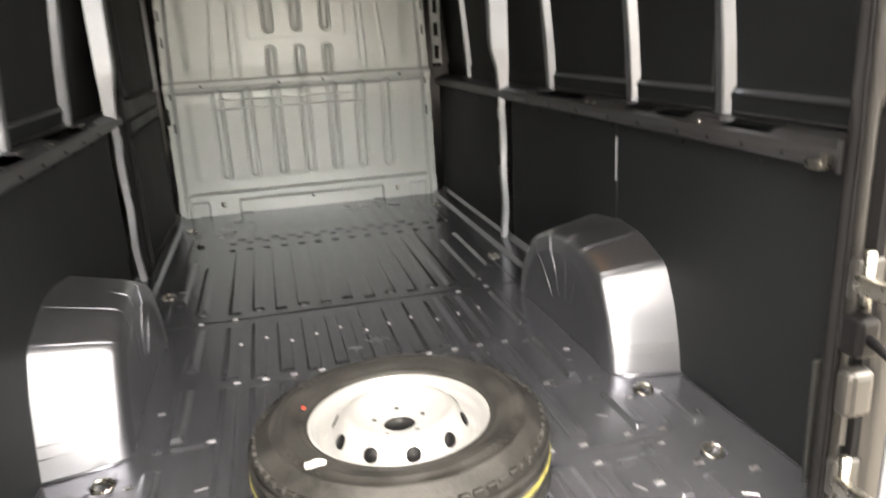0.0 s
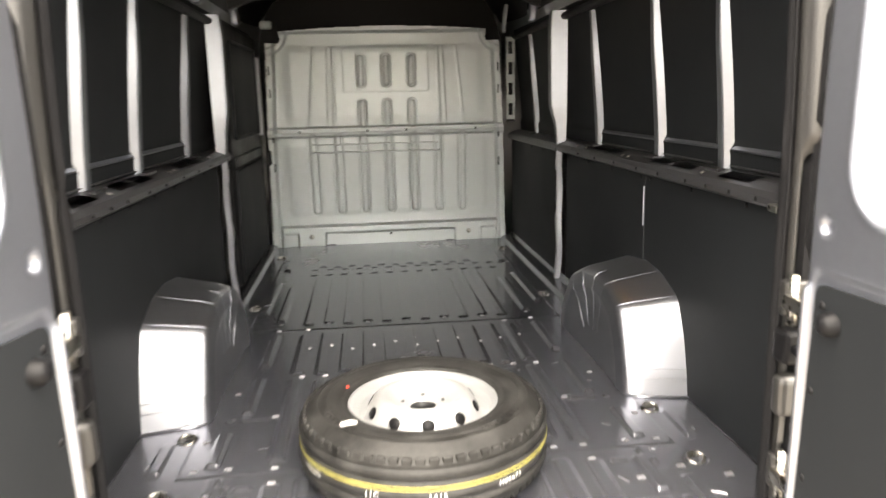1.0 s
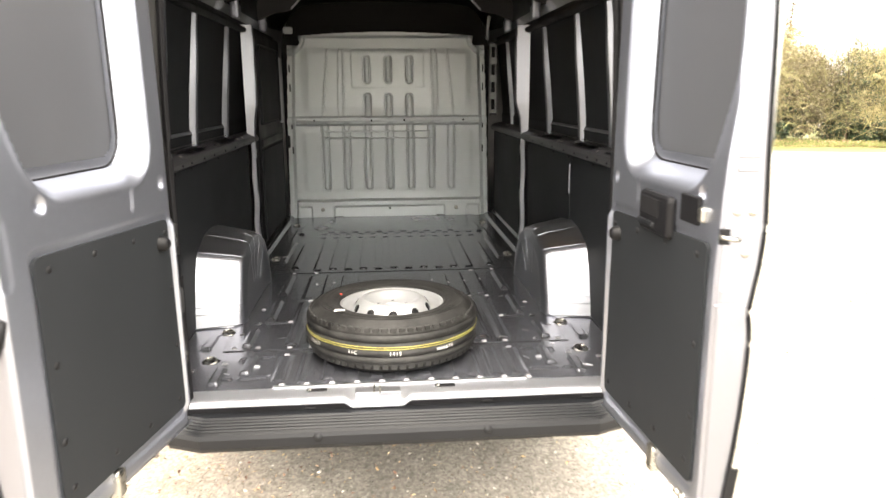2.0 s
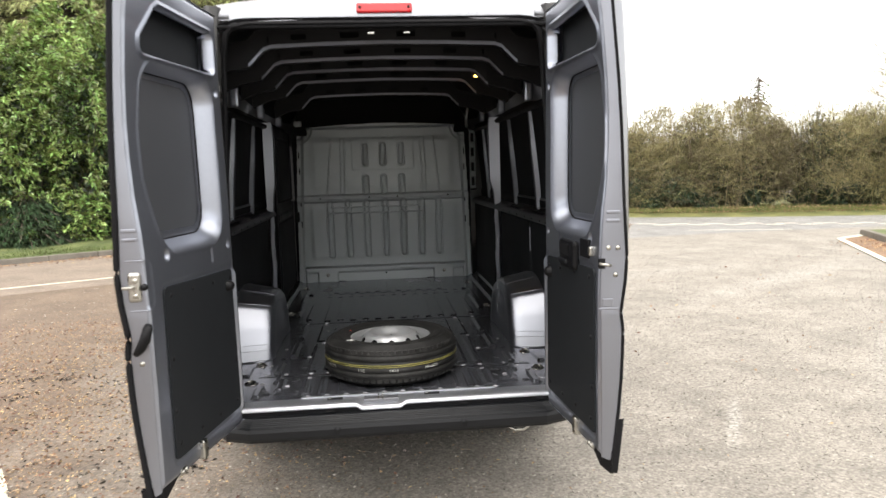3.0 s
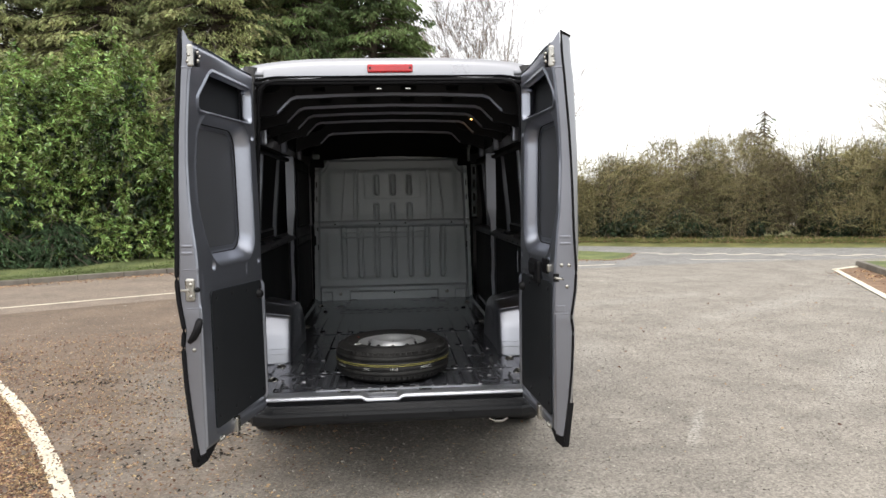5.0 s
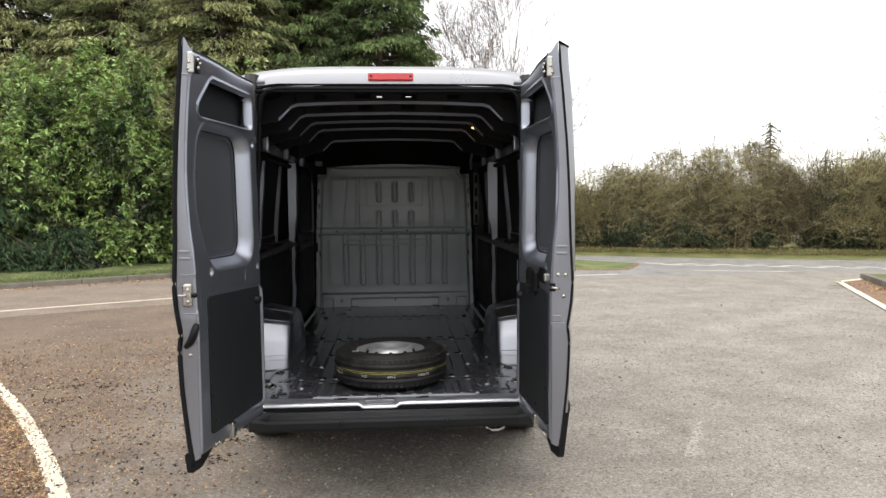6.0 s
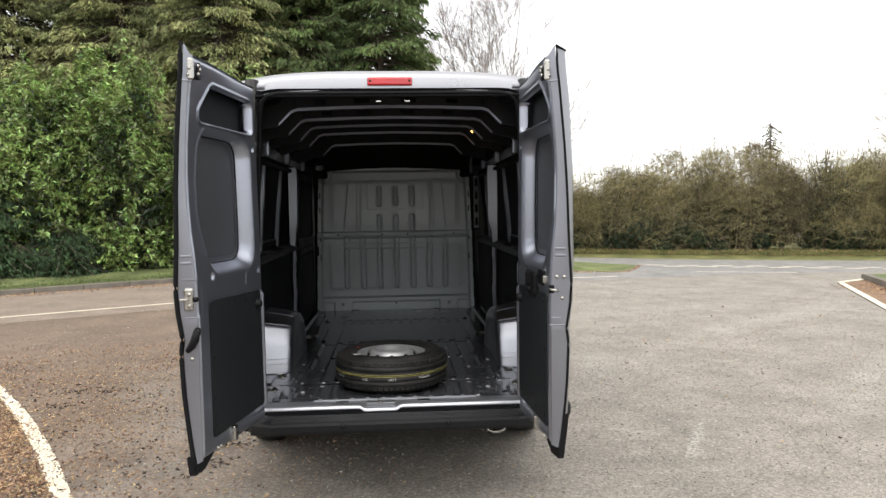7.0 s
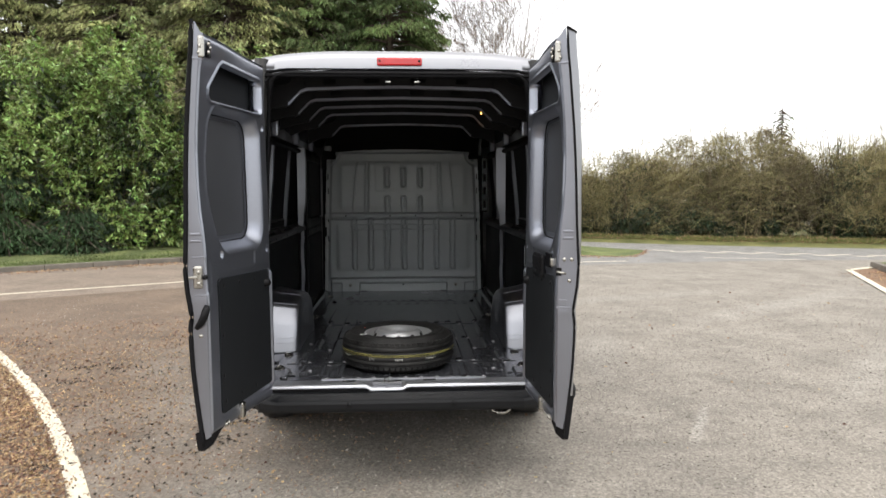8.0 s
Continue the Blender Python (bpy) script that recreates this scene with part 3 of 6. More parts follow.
def wheel_arch(s):
    xs = np.array([0.94, 0.90, 0.86, 0.82, 0.78, 0.755, 0.742, 0.73, 0.718, 0.708, 0.7, 0.695, 0.693])
    bl = np.interp(xs, [0.693, 0.695, 0.70, 0.708, 0.718, 0.73, 0.742, 0.755, 0.78, 0.94], [1.0, 0.93, 0.84, 0.76, 0.7, 0.64, 0.59, 0.545, 0.48, 0.0])
    rows = [np.c_[np.full(len(ARCH_OUT), x), ARCH_OUT * (1 - b) + ARCH_IN * b] for x, b in zip(xs, bl)]
    c = np.array((1.2, 0.54))
    for f, dx in ((0.93, 0.0), (0.88, 0.004), (0.85, 0.004), (0.82, 0.0), (0.7, -0.004), (0.4, -0.006), (0.0, -0.006)):
        rows.append(np.c_[np.full(len(ARCH_IN), 0.692 - dx), c + (ARCH_IN - c) * f])
    P = np.array(rows)
    P[..., 0] *= s
    idx = np.arange(P.shape[0] * P.shape[1]).reshape(P.shape[:2])
    f = np.stack([idx[:-1, :-1], idx[1:, :-1], idx[1:, 1:], idx[:-1, 1:]], -1).reshape(-1, 4)
    a = part("wheel_arch", raw(P, f if s > 0 else f[:, ::-1]), PAINT_ARCH, van, "silver-grey pressed steel wheel arch", True)
    base = tube([(s * 0.70, 0.822, FLOOR + 0.002), (s * 0.76, 0.802, FLOOR + 0.002), (s * 0.9, 0.772, FLOOR + 0.002)], 0.006, 6)
    part("weld_flange", base, PAINT_ARCH, a, smooth=True)
    for y in (1.035, 1.16, 1.32, 1.47):  # shallow beads down the inner corner
        j = int(np.argmin(np.abs(ARCH_OUT[:, 0] - y)))
        part("bead", tube([tuple(p) for p in P[6:19, j]], 0.0014, 6), PAINT_ARCH, a, smooth=True)
    for z, r in ((0.6, 0.0018), (0.645, 0.0018), (0.888, 0.0022), (0.944, 0.0016)):  # creases across the rear face
        j = int(np.argmin(np.abs(ARCH_OUT[:len(ARCH_OUT) // 2, 1] - z)))
        part("bead", tube([(p[0], p[1] - 0.0006, p[2]) for p in P[1:11, j]], r, 6), PAINT_ARCH, a, smooth=True)


wheel_arch(-1)
wheel_arch(1)


# -- side walls
def wall_x(z):
    """Inner face of the upper side wall, leaning inwards with height."""
    return 0.962 - 0.06 * np.clip((z - 1.34) / 0.66, 0, 1.2) ** 1.3


def screws(parent, pts, r=0.008, axis=(1, 0, 0), mat=None, name="screw", out=0.004):
    """Domed screw heads on a panel."""
    for p in pts:
        me = lathe([(0.0005, out), (r * 0.6, out * 0.9), (r, out * 0.3), (r, -0.002)], 10)
        o = part(name, me, mat or BLACK, parent, smooth=True)
        o.matrix_local = Matrix.Translation(p) @ Vector((0, 0, 1)).rotation_difference(Vector(axis)).to_matrix().to_4x4()


def side(s):
    # lower lining boards
    for y0, y1, x in ((0.09, 1.199, 0.897), (1.196, 2.27, 0.8925), (2.43, 3.66, 0.885)) if s > 0 else ((0.09, 2.27, 0.895), (2.43, 3.66, 0.885)):
        b = part("lining_board", boxm(*sorted((s * x, s * (x + 0.006))), y0, y1, FLOOR + 0.006, 1.286, 0.002), BOARD, van, "black hardboard side lining")
        n = max(3, int((y1 - y0) / 0.24))
        screws(b, [(s * x, y0 + 0.04 + i * (y1 - y0 - 0.08) / (n - 1), z) for i in range(n) for z in (1.262,)], axis=(-s, 0, 0))
    if s > 0:
        part("board_edge", boxm(*sorted((s * 0.886, s * 0.893)), 1.192, 1.198, 1.08, 1.23, 0.002), PAINT_IN, van, "bare metal edge between lining boards")
    # waist rail with stamped slots
    sec = np.array([(0.905, 1.276), (0.868, 1.28), (0.858, 1.289), (0.857, 1.306), (0.866, 1.322), (0.90, 1.336), (0.93, 1.342), (0.975, 1.344)])
    ys = np.unique(np.r_[steps(0.2, 2.28, 0.02), steps(2.28, 2.42, 0.07), steps(2.42, 3.66, 0.06)])
    holes = ((0.43, 0.615), (0.80, 0.965), (0.985, 1.15), (1.5, 1.65), (1.67, 1.84))

    def keep(u, v):
        k = np.ones_like(u, bool)
        for a, b in holes:
            k &= ~((v > a) & (v < b) & (u > 4.4) & (u < 6.02))
        return k

    vi = np.array([0, 1, 2, 3, 4, 4.4, 5, 5.05, 5.5, 6, 7])
    rail = part("waist_rail", sheet(vi, ys, lambda u, v: (s * np.interp(u, np.arange(8), sec[:, 0]), v, np.interp(u, np.arange(8), sec[:, 1])), keep, s < 0), PAINT_RAIL, van, "dark painted steel waist rail with stamped slots", False)
    part("rail_end", boxm(*sorted((s * 0.862, s * 0.94)), 0.196, 0.21, 1.274, 1.345, 0.004), PAINT_RAIL, rail)
    bm = boxm(*sorted((s * 0.832, s * 0.862)), 0.22, 0.262, 1.28, 1.3, 0.004)
    box(bm, *sorted((s * 0.838, s * 0.856)), 0.205, 0.225, 1.285, 1.315, 0.004)
    part("rail_clip", bm, CHROME, rail, "zinc-plated clip at the end of the rail")
    screws(rail, [(s * 0.8575, y, 1.298) for y in (0.36, 0.5, 0.64, 0.78, 1.0, 1.2, 1.45, 1.7, 1.95)], 0.006, (-s, 0, 0.1))
    screws(rail, [(s * 0.885, y, 1.33) for y in (0.72, 1.36, 1.42, 1.9, 2.05)], 0.009, (-s * 0.4, 0, 0.9), CHROME)
    # black box added behind the slots, standing in for the shade inside the rail
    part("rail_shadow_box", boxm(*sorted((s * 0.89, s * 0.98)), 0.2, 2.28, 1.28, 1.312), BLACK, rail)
    # upper panels, between ribs
    up = part("upper_panel", sheet(steps(0.06, 3.66, 0.04), steps(1.335, 2.02, 0.0125),
                                   lambda y, z: (s * (wall_x(z) - 0.07 * (1 - sstep(y, 0.0, 0.68)) * sstep(z, 1.36, 1.55) - 0.006 * (1 - sstep(np.abs(z - 1.405), 0.004, 0.012)) - 0.01 * (1 - sstep(z, 1.395, 1.41))), y, z), None, s > 0), BOARD, van, "black upper side wall panel", True)
    for yc in (0.705, 1.2, 1.905, 3.15):
        if s < 0 and yc > 3:
            continue
        wv = 0.7 if yc > 3 else 1.0
        prof = np.array([(-0.034, 0.004), (-0.03, -0.002), (-0.018, -0.026), (-0.013, -0.03), (0.012, -0.03), (0.018, -0.026), (0.03, -0.002), (0.034, 0.004)])
        rib = part("wall_rib", sheet(np.arange(8), steps(1.342, 1.95, 0.04),
                                     lambda u, z, yc=yc, wv=wv: (s * (wall_x(z) + np.interp(u, np.arange(8), prof[:, 1]) * (1 - 0.35 * sstep(z, 1.7, 1.95))),
                                                                yc + wv * np.interp(u, np.arange(8), prof[:, 0]) * (1.05 - 0.3 * sstep(z, 1.5, 1.95)), z), None, s > 0), PAINT_RIB, van, "bare silver-grey vertical wall rib")
        part("rib_foot", boxm(*sorted((s * 0.9, s * 0.935)), yc - 0.05, yc + 0.05, 1.336, 1.346, 0.003), PAINT_RAIL, rib)
        part("seam_line", boxm(*sorted((s * 0.948, s * 0.957)), yc + 0.055, yc + 0.063, 1.40, 1.88, 0.002), PAINT_RAIL, rib)
    for y0, y1 in ((0.12, 0.655), (0.755, 1.15), (1.25, 1.855)):
        lg = bmesh.new()
        prism(lg, [(0.953, 1.396), (0.941, 1.401), (0.94, 1.405), (0.953, 1.413)], lambda a, b, d: (s * (a - 0.02 * (1 - sstep(d, 0.0, 0.6))), d, b), y0, y1)
        part("panel_ledge", lg, PAINT_RIB, up, "thin grey ledge along the foot of the panel")
        part("panel_groove", boxm(*sorted((s * 0.934, s * 0.946)), y0, y1, 1.352, 1.356, 0.001), PAINT_RAIL, up)
    # main pillar: a deep box above the waist rail, a thin strip below it
    prof = np.array([(-0.03, 0.0), (-0.024, 0.3), (-0.012, 0.93), (-0.006, 1.0), (0.03, 1.0), (0.036, 0.93), (0.075, 0.0)])

    def pil(u, z):
        deep = np.interp(z, [0.55, 1.3, 1.42, 1.52, 1.9, 2.02], [0.862, 0.862, 0.852, 0.822, 0.816, 0.826])
        deep = deep + (0.013 * sstep(z, 1.4, 1.52) if s < 0 else 0)
        base = np.where(z < 1.3, 0.886, np.minimum(wall_x(z), 0.905))
        return s * (base + (deep - base) * np.interp(u, np.arange(7), prof[:, 1])), 2.35 + np.interp(u, np.arange(7), prof[:, 0]) * np.interp(z, [1.3, 1.5], [0.7, 1.0]), z

    pillar = part("pillar", sheet(np.arange(7), steps(1.3, 2.0, 0.03), pil, None, s > 0), PAINT_RIB, van, "silver-grey side pillar between the wall bays")
    # paler paint on the lower strip stands in for light reflected from the doorway
    part("pillar_strip", sheet(np.arange(7), steps(0.57, 1.3, 0.03), lambda u, z: tuple(c + (s * 0.004 * np.sin(z * 19) if k == 0 else 0.006 * np.sin(z * 13) if k == 1 else 0 * z) for k, c in enumerate(pil(u, z))), None, s > 0), PAINT_EDGE, pillar, "bright bare strip down the lower wall")
    for z in (0.7, 0.95, 1.12, 1.24):
        part("pillar_slot", boxm(*sorted((s * 0.855, s * 0.862)), 2.352, 2.364, z, z + 0.06, 0.003), BLACK, pillar)
    # top rail
    part("roof_rail", tube([(s * 0.893, y, 1.972) for y in (0.1, 1, 2, 3, 3.7)], 0.024, 10, flat=0.8), PAINT_ROOF, van, "dark steel rail at the top of the wall", True)
    part("floor_skirting", sheet((0, 1, 2, 3), steps(1.68, 3.68, 0.2), lambda u, y: (s * np.interp(u, np.arange(4), [0.80, 0.815, 0.875, 0.89]), y, FLOOR + np.interp(u, np.arange(4), [0.0, 0.022, 0.028, 0.06])), None, s < 0), FLOORPAINT, van)


side(-1)
side(1)

# sliding door trim, on the kerb side ahead of the pillar
sd = part("sliding_door", boxm(-0.885, -0.852, 2.46, 3.6, FLOOR + 0.03, 1.99, 0.02, 3), BLACK, van, "black-trimmed inside of the closed sliding door")
part("door_board", boxm(-0.853, -0.845, 2.52, 3.5, FLOOR + 0.05, 1.22, 0.012), BOARD, sd)
part("window_blank", boxm(-0.852, -0.844, 2.55, 3.4, 1.38, 1.9, 0.02), BOARD, sd)
part("door_seam", boxm(-0.848, -0.838, 2.52, 3.46, 1.235, 1.29, 0.01), PLASTIC, sd)
part("edge_strip", boxm(-0.86, -0.822, 3.47, 3.5, 1.36, 1.86, 0.008), PAINT, sd, "bare metal strip on the sliding door")
part("door_catch", boxm(-0.835, -0.8, 3.6, 3.64, 1.15, 1.25, 0.008), BLACK, sd)
# perforated bracket beside the bulkhead
pb = part("perforated_bracket", sheet(steps(0, 1, 1 / 8), steps(1.42, 1.97, 0.55 / 40), lambda u, z: (0.835 + 0.05 * u, 3.6 - 0.05 * u + 0 * z, z),
                                      lambda u, z: ~((u > 0.2) & (u < 0.8) & (np.abs((z - 1.42) % 0.1375 - 0.069) < 0.042)), True), PRIMER, van, "pale perforated steel bracket beside the bulkhead")
part("bracket_back", boxm(0.84, 0.9, 3.62, 3.63, 1.4, 1.98), BLACK, pb)


# -- bulkhead
def bulk_relief(x, z):
    """How far the pressing stands out towards the load bay."""
    h = np.zeros_like(x)
    groove = lambda d, w=0.008, a=0.009: a * (1 - sstep(np.abs(d), w * 0.35, w))
    for cx in (-0.52, -0.345, -0.17, 0.01, 0.185, 0.36, 0.53):
        d = rrect(x, z, cx - 0.026, cx + 0.026, 0.785, 1.34, 0.022)
        h = h + 0.002 * (1 - sstep(d, -0.02, -0.008)) - groove(d, 0.0105, 0.006)
    for cx in (-0.165, 0.007, 0.18):
        for z0, z1 in ((1.665, 1.875), (1.39, 1.575)):
            d = rrect(x, z, cx - 0.024, cx + 0.024, z0, z1, 0.022)
            h = h + 0.002 * (1 - sstep(d, -0.02, -0.008)) - groove(d, 0.0105, 0.006)
    d = rrect(x, z, -0.29, 0.30, 1.625, 1.93, 0.02)
    h = h + 0.0022 * (1 - sstep(d, -0.01, 0.006))
    for cx, k in ((-0.4, 0.03), (-0.36, 0.02), (0.41, -0.03), (0.37, -0.02), (-0.53, 0.1), (0.54, -0.1)):
        d = np.abs(x - cx - k * (z - 1.4)) + 10 * ((z < 1.39) | (z > 1.93))
        h = h + groove(d, 0.012, 0.0032)
    h = h + 0.02 * (1 - sstep(np.abs(z - 1.363), 0.022, 0.04))  # cross bar
    h = h + 0.004 * (1 - sstep(np.abs(z - 1.363), 0.004, 0.008))
    h = h + 0.035 * (1 - sstep(z, 0.69, 0.712)) * (1 - sstep(np.abs(x), 0.765, 0.785))  # foot
    foot = np.abs(np.abs(x) - 0.56)
    h = h - 0.01 * (1 - sstep(z, 0.64, 0.66)) * sstep(foot, 0.09, 0.1) * (np.abs(x) < 0.76)
    edge = np.abs(x) - np.interp(z, [0.55, 0.8, 1.4, 1.95], [0.835, 0.83, 0.81, 0.785])
    h = h + 0.03 * sstep(edge, -0.06, -0.03)  # turned side flange
    h = h + 0.02 * sstep(z, 2.01, 2.04)
    d = rrect(x, z, -0.72, 0.72, 0.76, 1.31, 0.06)
    h = h + 0.004 * (1 - sstep(d, -0.05, 0.0))
    d = rrect(x, z, -0.70, 0.70, 1.41, 1.955, 0.08)
    h = h + 0.005 * (1 - sstep(d, -0.07, 0.0))
    cn = np.hypot(np.abs(x) - 0.79, z - 2.02)
    h = h + 0.02 * (1 - sstep(np.abs(cn - 0.115), 0.01, 0.03))
    return h


def bulk_keep(x, z):
    w = np.interp(z, [0.55, 0.8, 1.4, 1.95, 2.1], [0.835, 0.83, 0.812, 0.788, 0.78])
    k = np.abs(x) < w
    k &= ~((np.abs(x) > 0.70) & (z > 1.958))
    k &= ~((np.hypot(np.abs(x) - 0.72, z - 1.985) < 0.028))
    k &= z < 2.062 - 0.03 * (x / 0.7) ** 2
    k &= ~((np.abs(np.abs(x) - 0.43) < 0.035) & (z < 0.567))
    return k


bulkhead = part("bulkhead", sheet(steps(-0.84, 0.84, 0.005), steps(0.556, 2.068, 0.005), lambda x, z: (x, 3.70 - 0.05 * sstep(z, 0.7, 1.5) - bulk_relief(x, z), z), bulk_keep, True), PRIMER, van, "pale grey ribbed steel bulkhead behind the cab", True)
screws(bulkhead, [(-0.563, 3.655, 0.628), (0.563, 3.655, 0.628)], 0.017, (0, -1, 0), CHROME, "bolt", 0.008)
screws(bulkhead, [(0.0, 3.657, 0.632), (-0.136, 3.632, 1.366), (0.133, 3.632, 1.366), (-0.6, 3.632, 1.366), (0.62, 3.632, 1.366)], 0.009, (0, -1, 0), BLACK, "bolt", 0.004)
for s in (-1, 1):
    for z in (1.1, 1.3, 1.6, 1.75):
        part("edge_slot", boxm(*sorted((s * 0.775, s * 0.785)), 3.612, 3.62, z, z + 0.06, 0.002), BLACK, bulkhead)
for zc in (1.272, 1.218):
    part("pressed_bar", tube([(-0.53, 3.668, zc + 0.004), (-0.5, 3.655, zc + 0.004), (0.34, 3.655, zc), (0.37, 3.668, zc)], 0.009, 8, flat=0.7), PRIMER, bulkhead, smooth=True)
part("cab_lining", boxm(-0.9, 0.9, 4.1, 4.13, 0.5, 2.36), BLACK, van, "dark cab lining above the bulkhead")
part("corner_block", boxm(-0.80, -0.73, 3.5, 3.56, 2.04, 2.09, 0.012), PRIMER, van, "small pale block under the roof")
part("grab_strap", tube([(0.80, 3.4, 2.16), (0.79, 3.42, 2.08), (0.80, 3.5, 2.0)], 0.014, 8), PRIMER, van, smooth=True)

# -- roof inside
RO = np.array([(0.945, 1.94), (0.925, 2.0), (0.9, 2.06), (0.85, 2.17), (0.78, 2.27), (0.7, 2.315), (0.55, 2.335), (0.3, 2.345), (0.0, 2.348)])
RO = np.concatenate([RO, RO[-2::-1] * (-1, 1)])
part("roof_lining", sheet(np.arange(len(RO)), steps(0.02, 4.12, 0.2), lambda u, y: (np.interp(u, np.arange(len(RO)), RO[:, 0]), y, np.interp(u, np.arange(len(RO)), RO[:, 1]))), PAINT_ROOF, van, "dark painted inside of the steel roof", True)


def roof_bow(y, drop=0.0, narrow=0.0):
    p = np.array([(-0.87, 2.06), (-0.75, 2.105), (-0.665, 2.118), (-0.64, 2.128), (-0.572, 2.198), (-0.535, 2.211), (-0.3, 2.22), (0, 2.225)])
    p = np.concatenate([p, p[-2::-1] * (-1, 1)])
    p[:, 0] *= 1 - narrow
    p[:, 1] -= drop
    t = np.linspace(0, len(p) - 1, 141)
    sec = np.array([(-0.034, 0.125), (-0.028, 0.058), (-0.025, 0.032), (-0.022, 0.0), (0.022, 0.0), (0.034, 0.125)])
    px, pz = np.interp(t, np.arange(len(p)), p[:, 0]), np.interp(t, np.arange(len(p)), p[:, 1])

    def f(u, v):
        i = np.round(u).astype(int)
        return px[i], y + np.interp(v, np.arange(6), sec[:, 0]), pz[i] + np.interp(v, np.arange(6), sec[:, 1])

    hole = lambda u, v: ~((v > 1) & (v < 2) & (u > 44) & (u < 96) & ((u.astype(int) // 3) % 3 == 0))
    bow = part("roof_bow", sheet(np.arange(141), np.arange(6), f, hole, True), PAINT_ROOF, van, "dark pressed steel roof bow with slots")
    lip = lambda u, w: (px[np.round(u).astype(int)], y - 0.0235 + 0.0 * w, pz[np.round(u).astype(int)] + np.interp(w, [0, 1, 2], [-0.001, 0.008, 0.016]))
    part("bow_lip", sheet(np.arange(28, 114), np.arange(3), lip, None, True), PAINT_IN, bow, "paler lower lip of the bow")


for y, d, n in ((0.35, 0.0, -0.01), (0.75, 0.012, -0.01), (1.24, 0.004, 0), (1.76, 0, 0), (2.7, 0, 0.02)):
    roof_bow(y, d, n)
for s in (-1, 1):
    for y in (1.05, 1.95, 2.9):
        g = part("roof_bracket", boxm(*sorted((s * 0.83, s * 0.88)), y - 0.04, y + 0.04, 2.0, 2.16, 0.015), PAINT_IN, van)
        part("bracket_hole", boxm(*sorted((s * 0.822, s * 0.832)), y - 0.02, y + 0.02, 2.07, 2.12, 0.008), BLACK, g)
lamp = part("load_lamp", boxm(0.575, 0.645, 1.38, 1.44, 2.2, 2.225, 0.008), BLACK, van, "small roof lamp glowing warm in the load bay")
part("lens", boxm(0.585, 0.625, 1.374, 1.41, 2.192, 2.204, 0.004), LAMP, lamp, "lit warm lamp lens")

# -- rear frame round the doorway
def frame_x(z):
    return 0.737 - 0.035 * np.clip((z - 1.4) / 0.85, 0, 1.1) ** 1.5


for s in (-1, 1):
    jsec = np.array([(0.15, 0.08), (0.1, 0.072), (0.04, 0.062), (0.006, 0.054), (0.0, 0.045), (0.0, 0.03), (0.008, 0.004), (0.013, -0.002), (0.0155, 0.065), (0.0325, 0.065), (0.036, -0.03), (0.07, -0.036), (0.3, -0.02)])
    # an open groove runs up the pillar beside the hinges and ends above the waist
    groove = lambda u, z: np.interp(u, np.arange(13), jsec[:, 1]) - 0.09 * sstep(z, 1.4, 1.46) * ((u > 7.5) & (u < 9.5))
    part("rear_pillar", sheet(np.arange(13), steps(0.5, 2.33, 0.03), lambda u, z: (s * np.minimum(frame_x(z) + np.interp(u, np.arange(13), jsec[:, 0]), np.interp(z, [0.45, 1.0, 1.4, 2.0, 2.33], [0.915, 0.93, 0.925, 0.86, 0.76])), groove(u, z), z), None, s > 0), PAINT_JAMB_SHADED, van, "grey pillar beside the rear doorway", True)
    # solid black strip added in the groove to give the dark of the gap
    bm = bmesh.new()
    prism(bm, [(s * 0.7535, 0.52), (s * 0.7695, 0.52), (s * 0.7695, 1.45), (s * 0.764, 1.445), (s * 0.7535, 1.41)], lambda a, b, d: (a, d, b), -0.022, 0.05)
    part("groove_shade", bm, RUBBER, van, "black rubber strip in the pillar groove")
    part("corner_bracket", boxm(*sorted((s * 0.862, s * 0.9)), 0.2, 0.215, 0.556, 0.86, 0.006), PAINT_JAMB_SHADED, van, "grey corner bracket at the end of the lining board")
    for zc in (0.74, 1.14, 1.96):
        hg = part("hinge", boxm(*sorted((s * 0.715, s * 0.775)), -0.03, -0.002, zc - 0.04, zc + 0.04, 0.008), PAINT_JAMB_SHADED, van, "grey door hinge with a zinc-plated arm")
        part("hinge_arm", boxm(*sorted((s * 0.712, s * 0.734)), -0.17, -0.02, zc - 0.022, zc + 0.012, 0.007), CHROME, hg)
        part("hinge_pin", tube([(s * 0.73, -0.035, zc - 0.055), (s * 0.73, -0.035, zc + 0.055)], 0.01, 10), CHROME, hg, smooth=True)
    part("check_strap", boxm(*sorted((s * 0.708, s * 0.755)), -0.055, -0.003, 1.0, 1.075, 0.01), BLACK, van, "black plastic door check block")
    part("check_arm", tube([(s * 0.73, -0.05, 1.04), (s * 0.735, -0.1, 1.02), (s * 0.73, -0.16, 0.95)], 0.009, 8), BLACK, van, smooth=True)
    part("hinge_cover", boxm(*sorted((s * 0.71, s * 0.77)), -0.045, -0.003, 0.875, 0.97, 0.016, 3), PAINT_JAMB_SHADED, van, "bright painted hinge cover")
    part("pillar_slot", boxm(*sorted((s * 0.733, s * 0.75)), -0.012, -0.003, 0.8, 0.868, 0.003), PAINT_JAMB_SHADED, van)
seal_pts = [(frame_x(z) - 0.002, 0.03, z) for z in np.linspace(0.53, 2.13, 20)] + [(0.685, -0.004, 2.215), (0.66, -0.004, 2.243), (0.6, -0.004, 2.255)]
seal_pts = seal_pts + [(-x, y, z) for x, y, z in seal_pts[::-1]]
part("door_seal", tube(seal_pts, 0.0145, 8), RUBBER, van, "black rubber seal round the doorway", True)
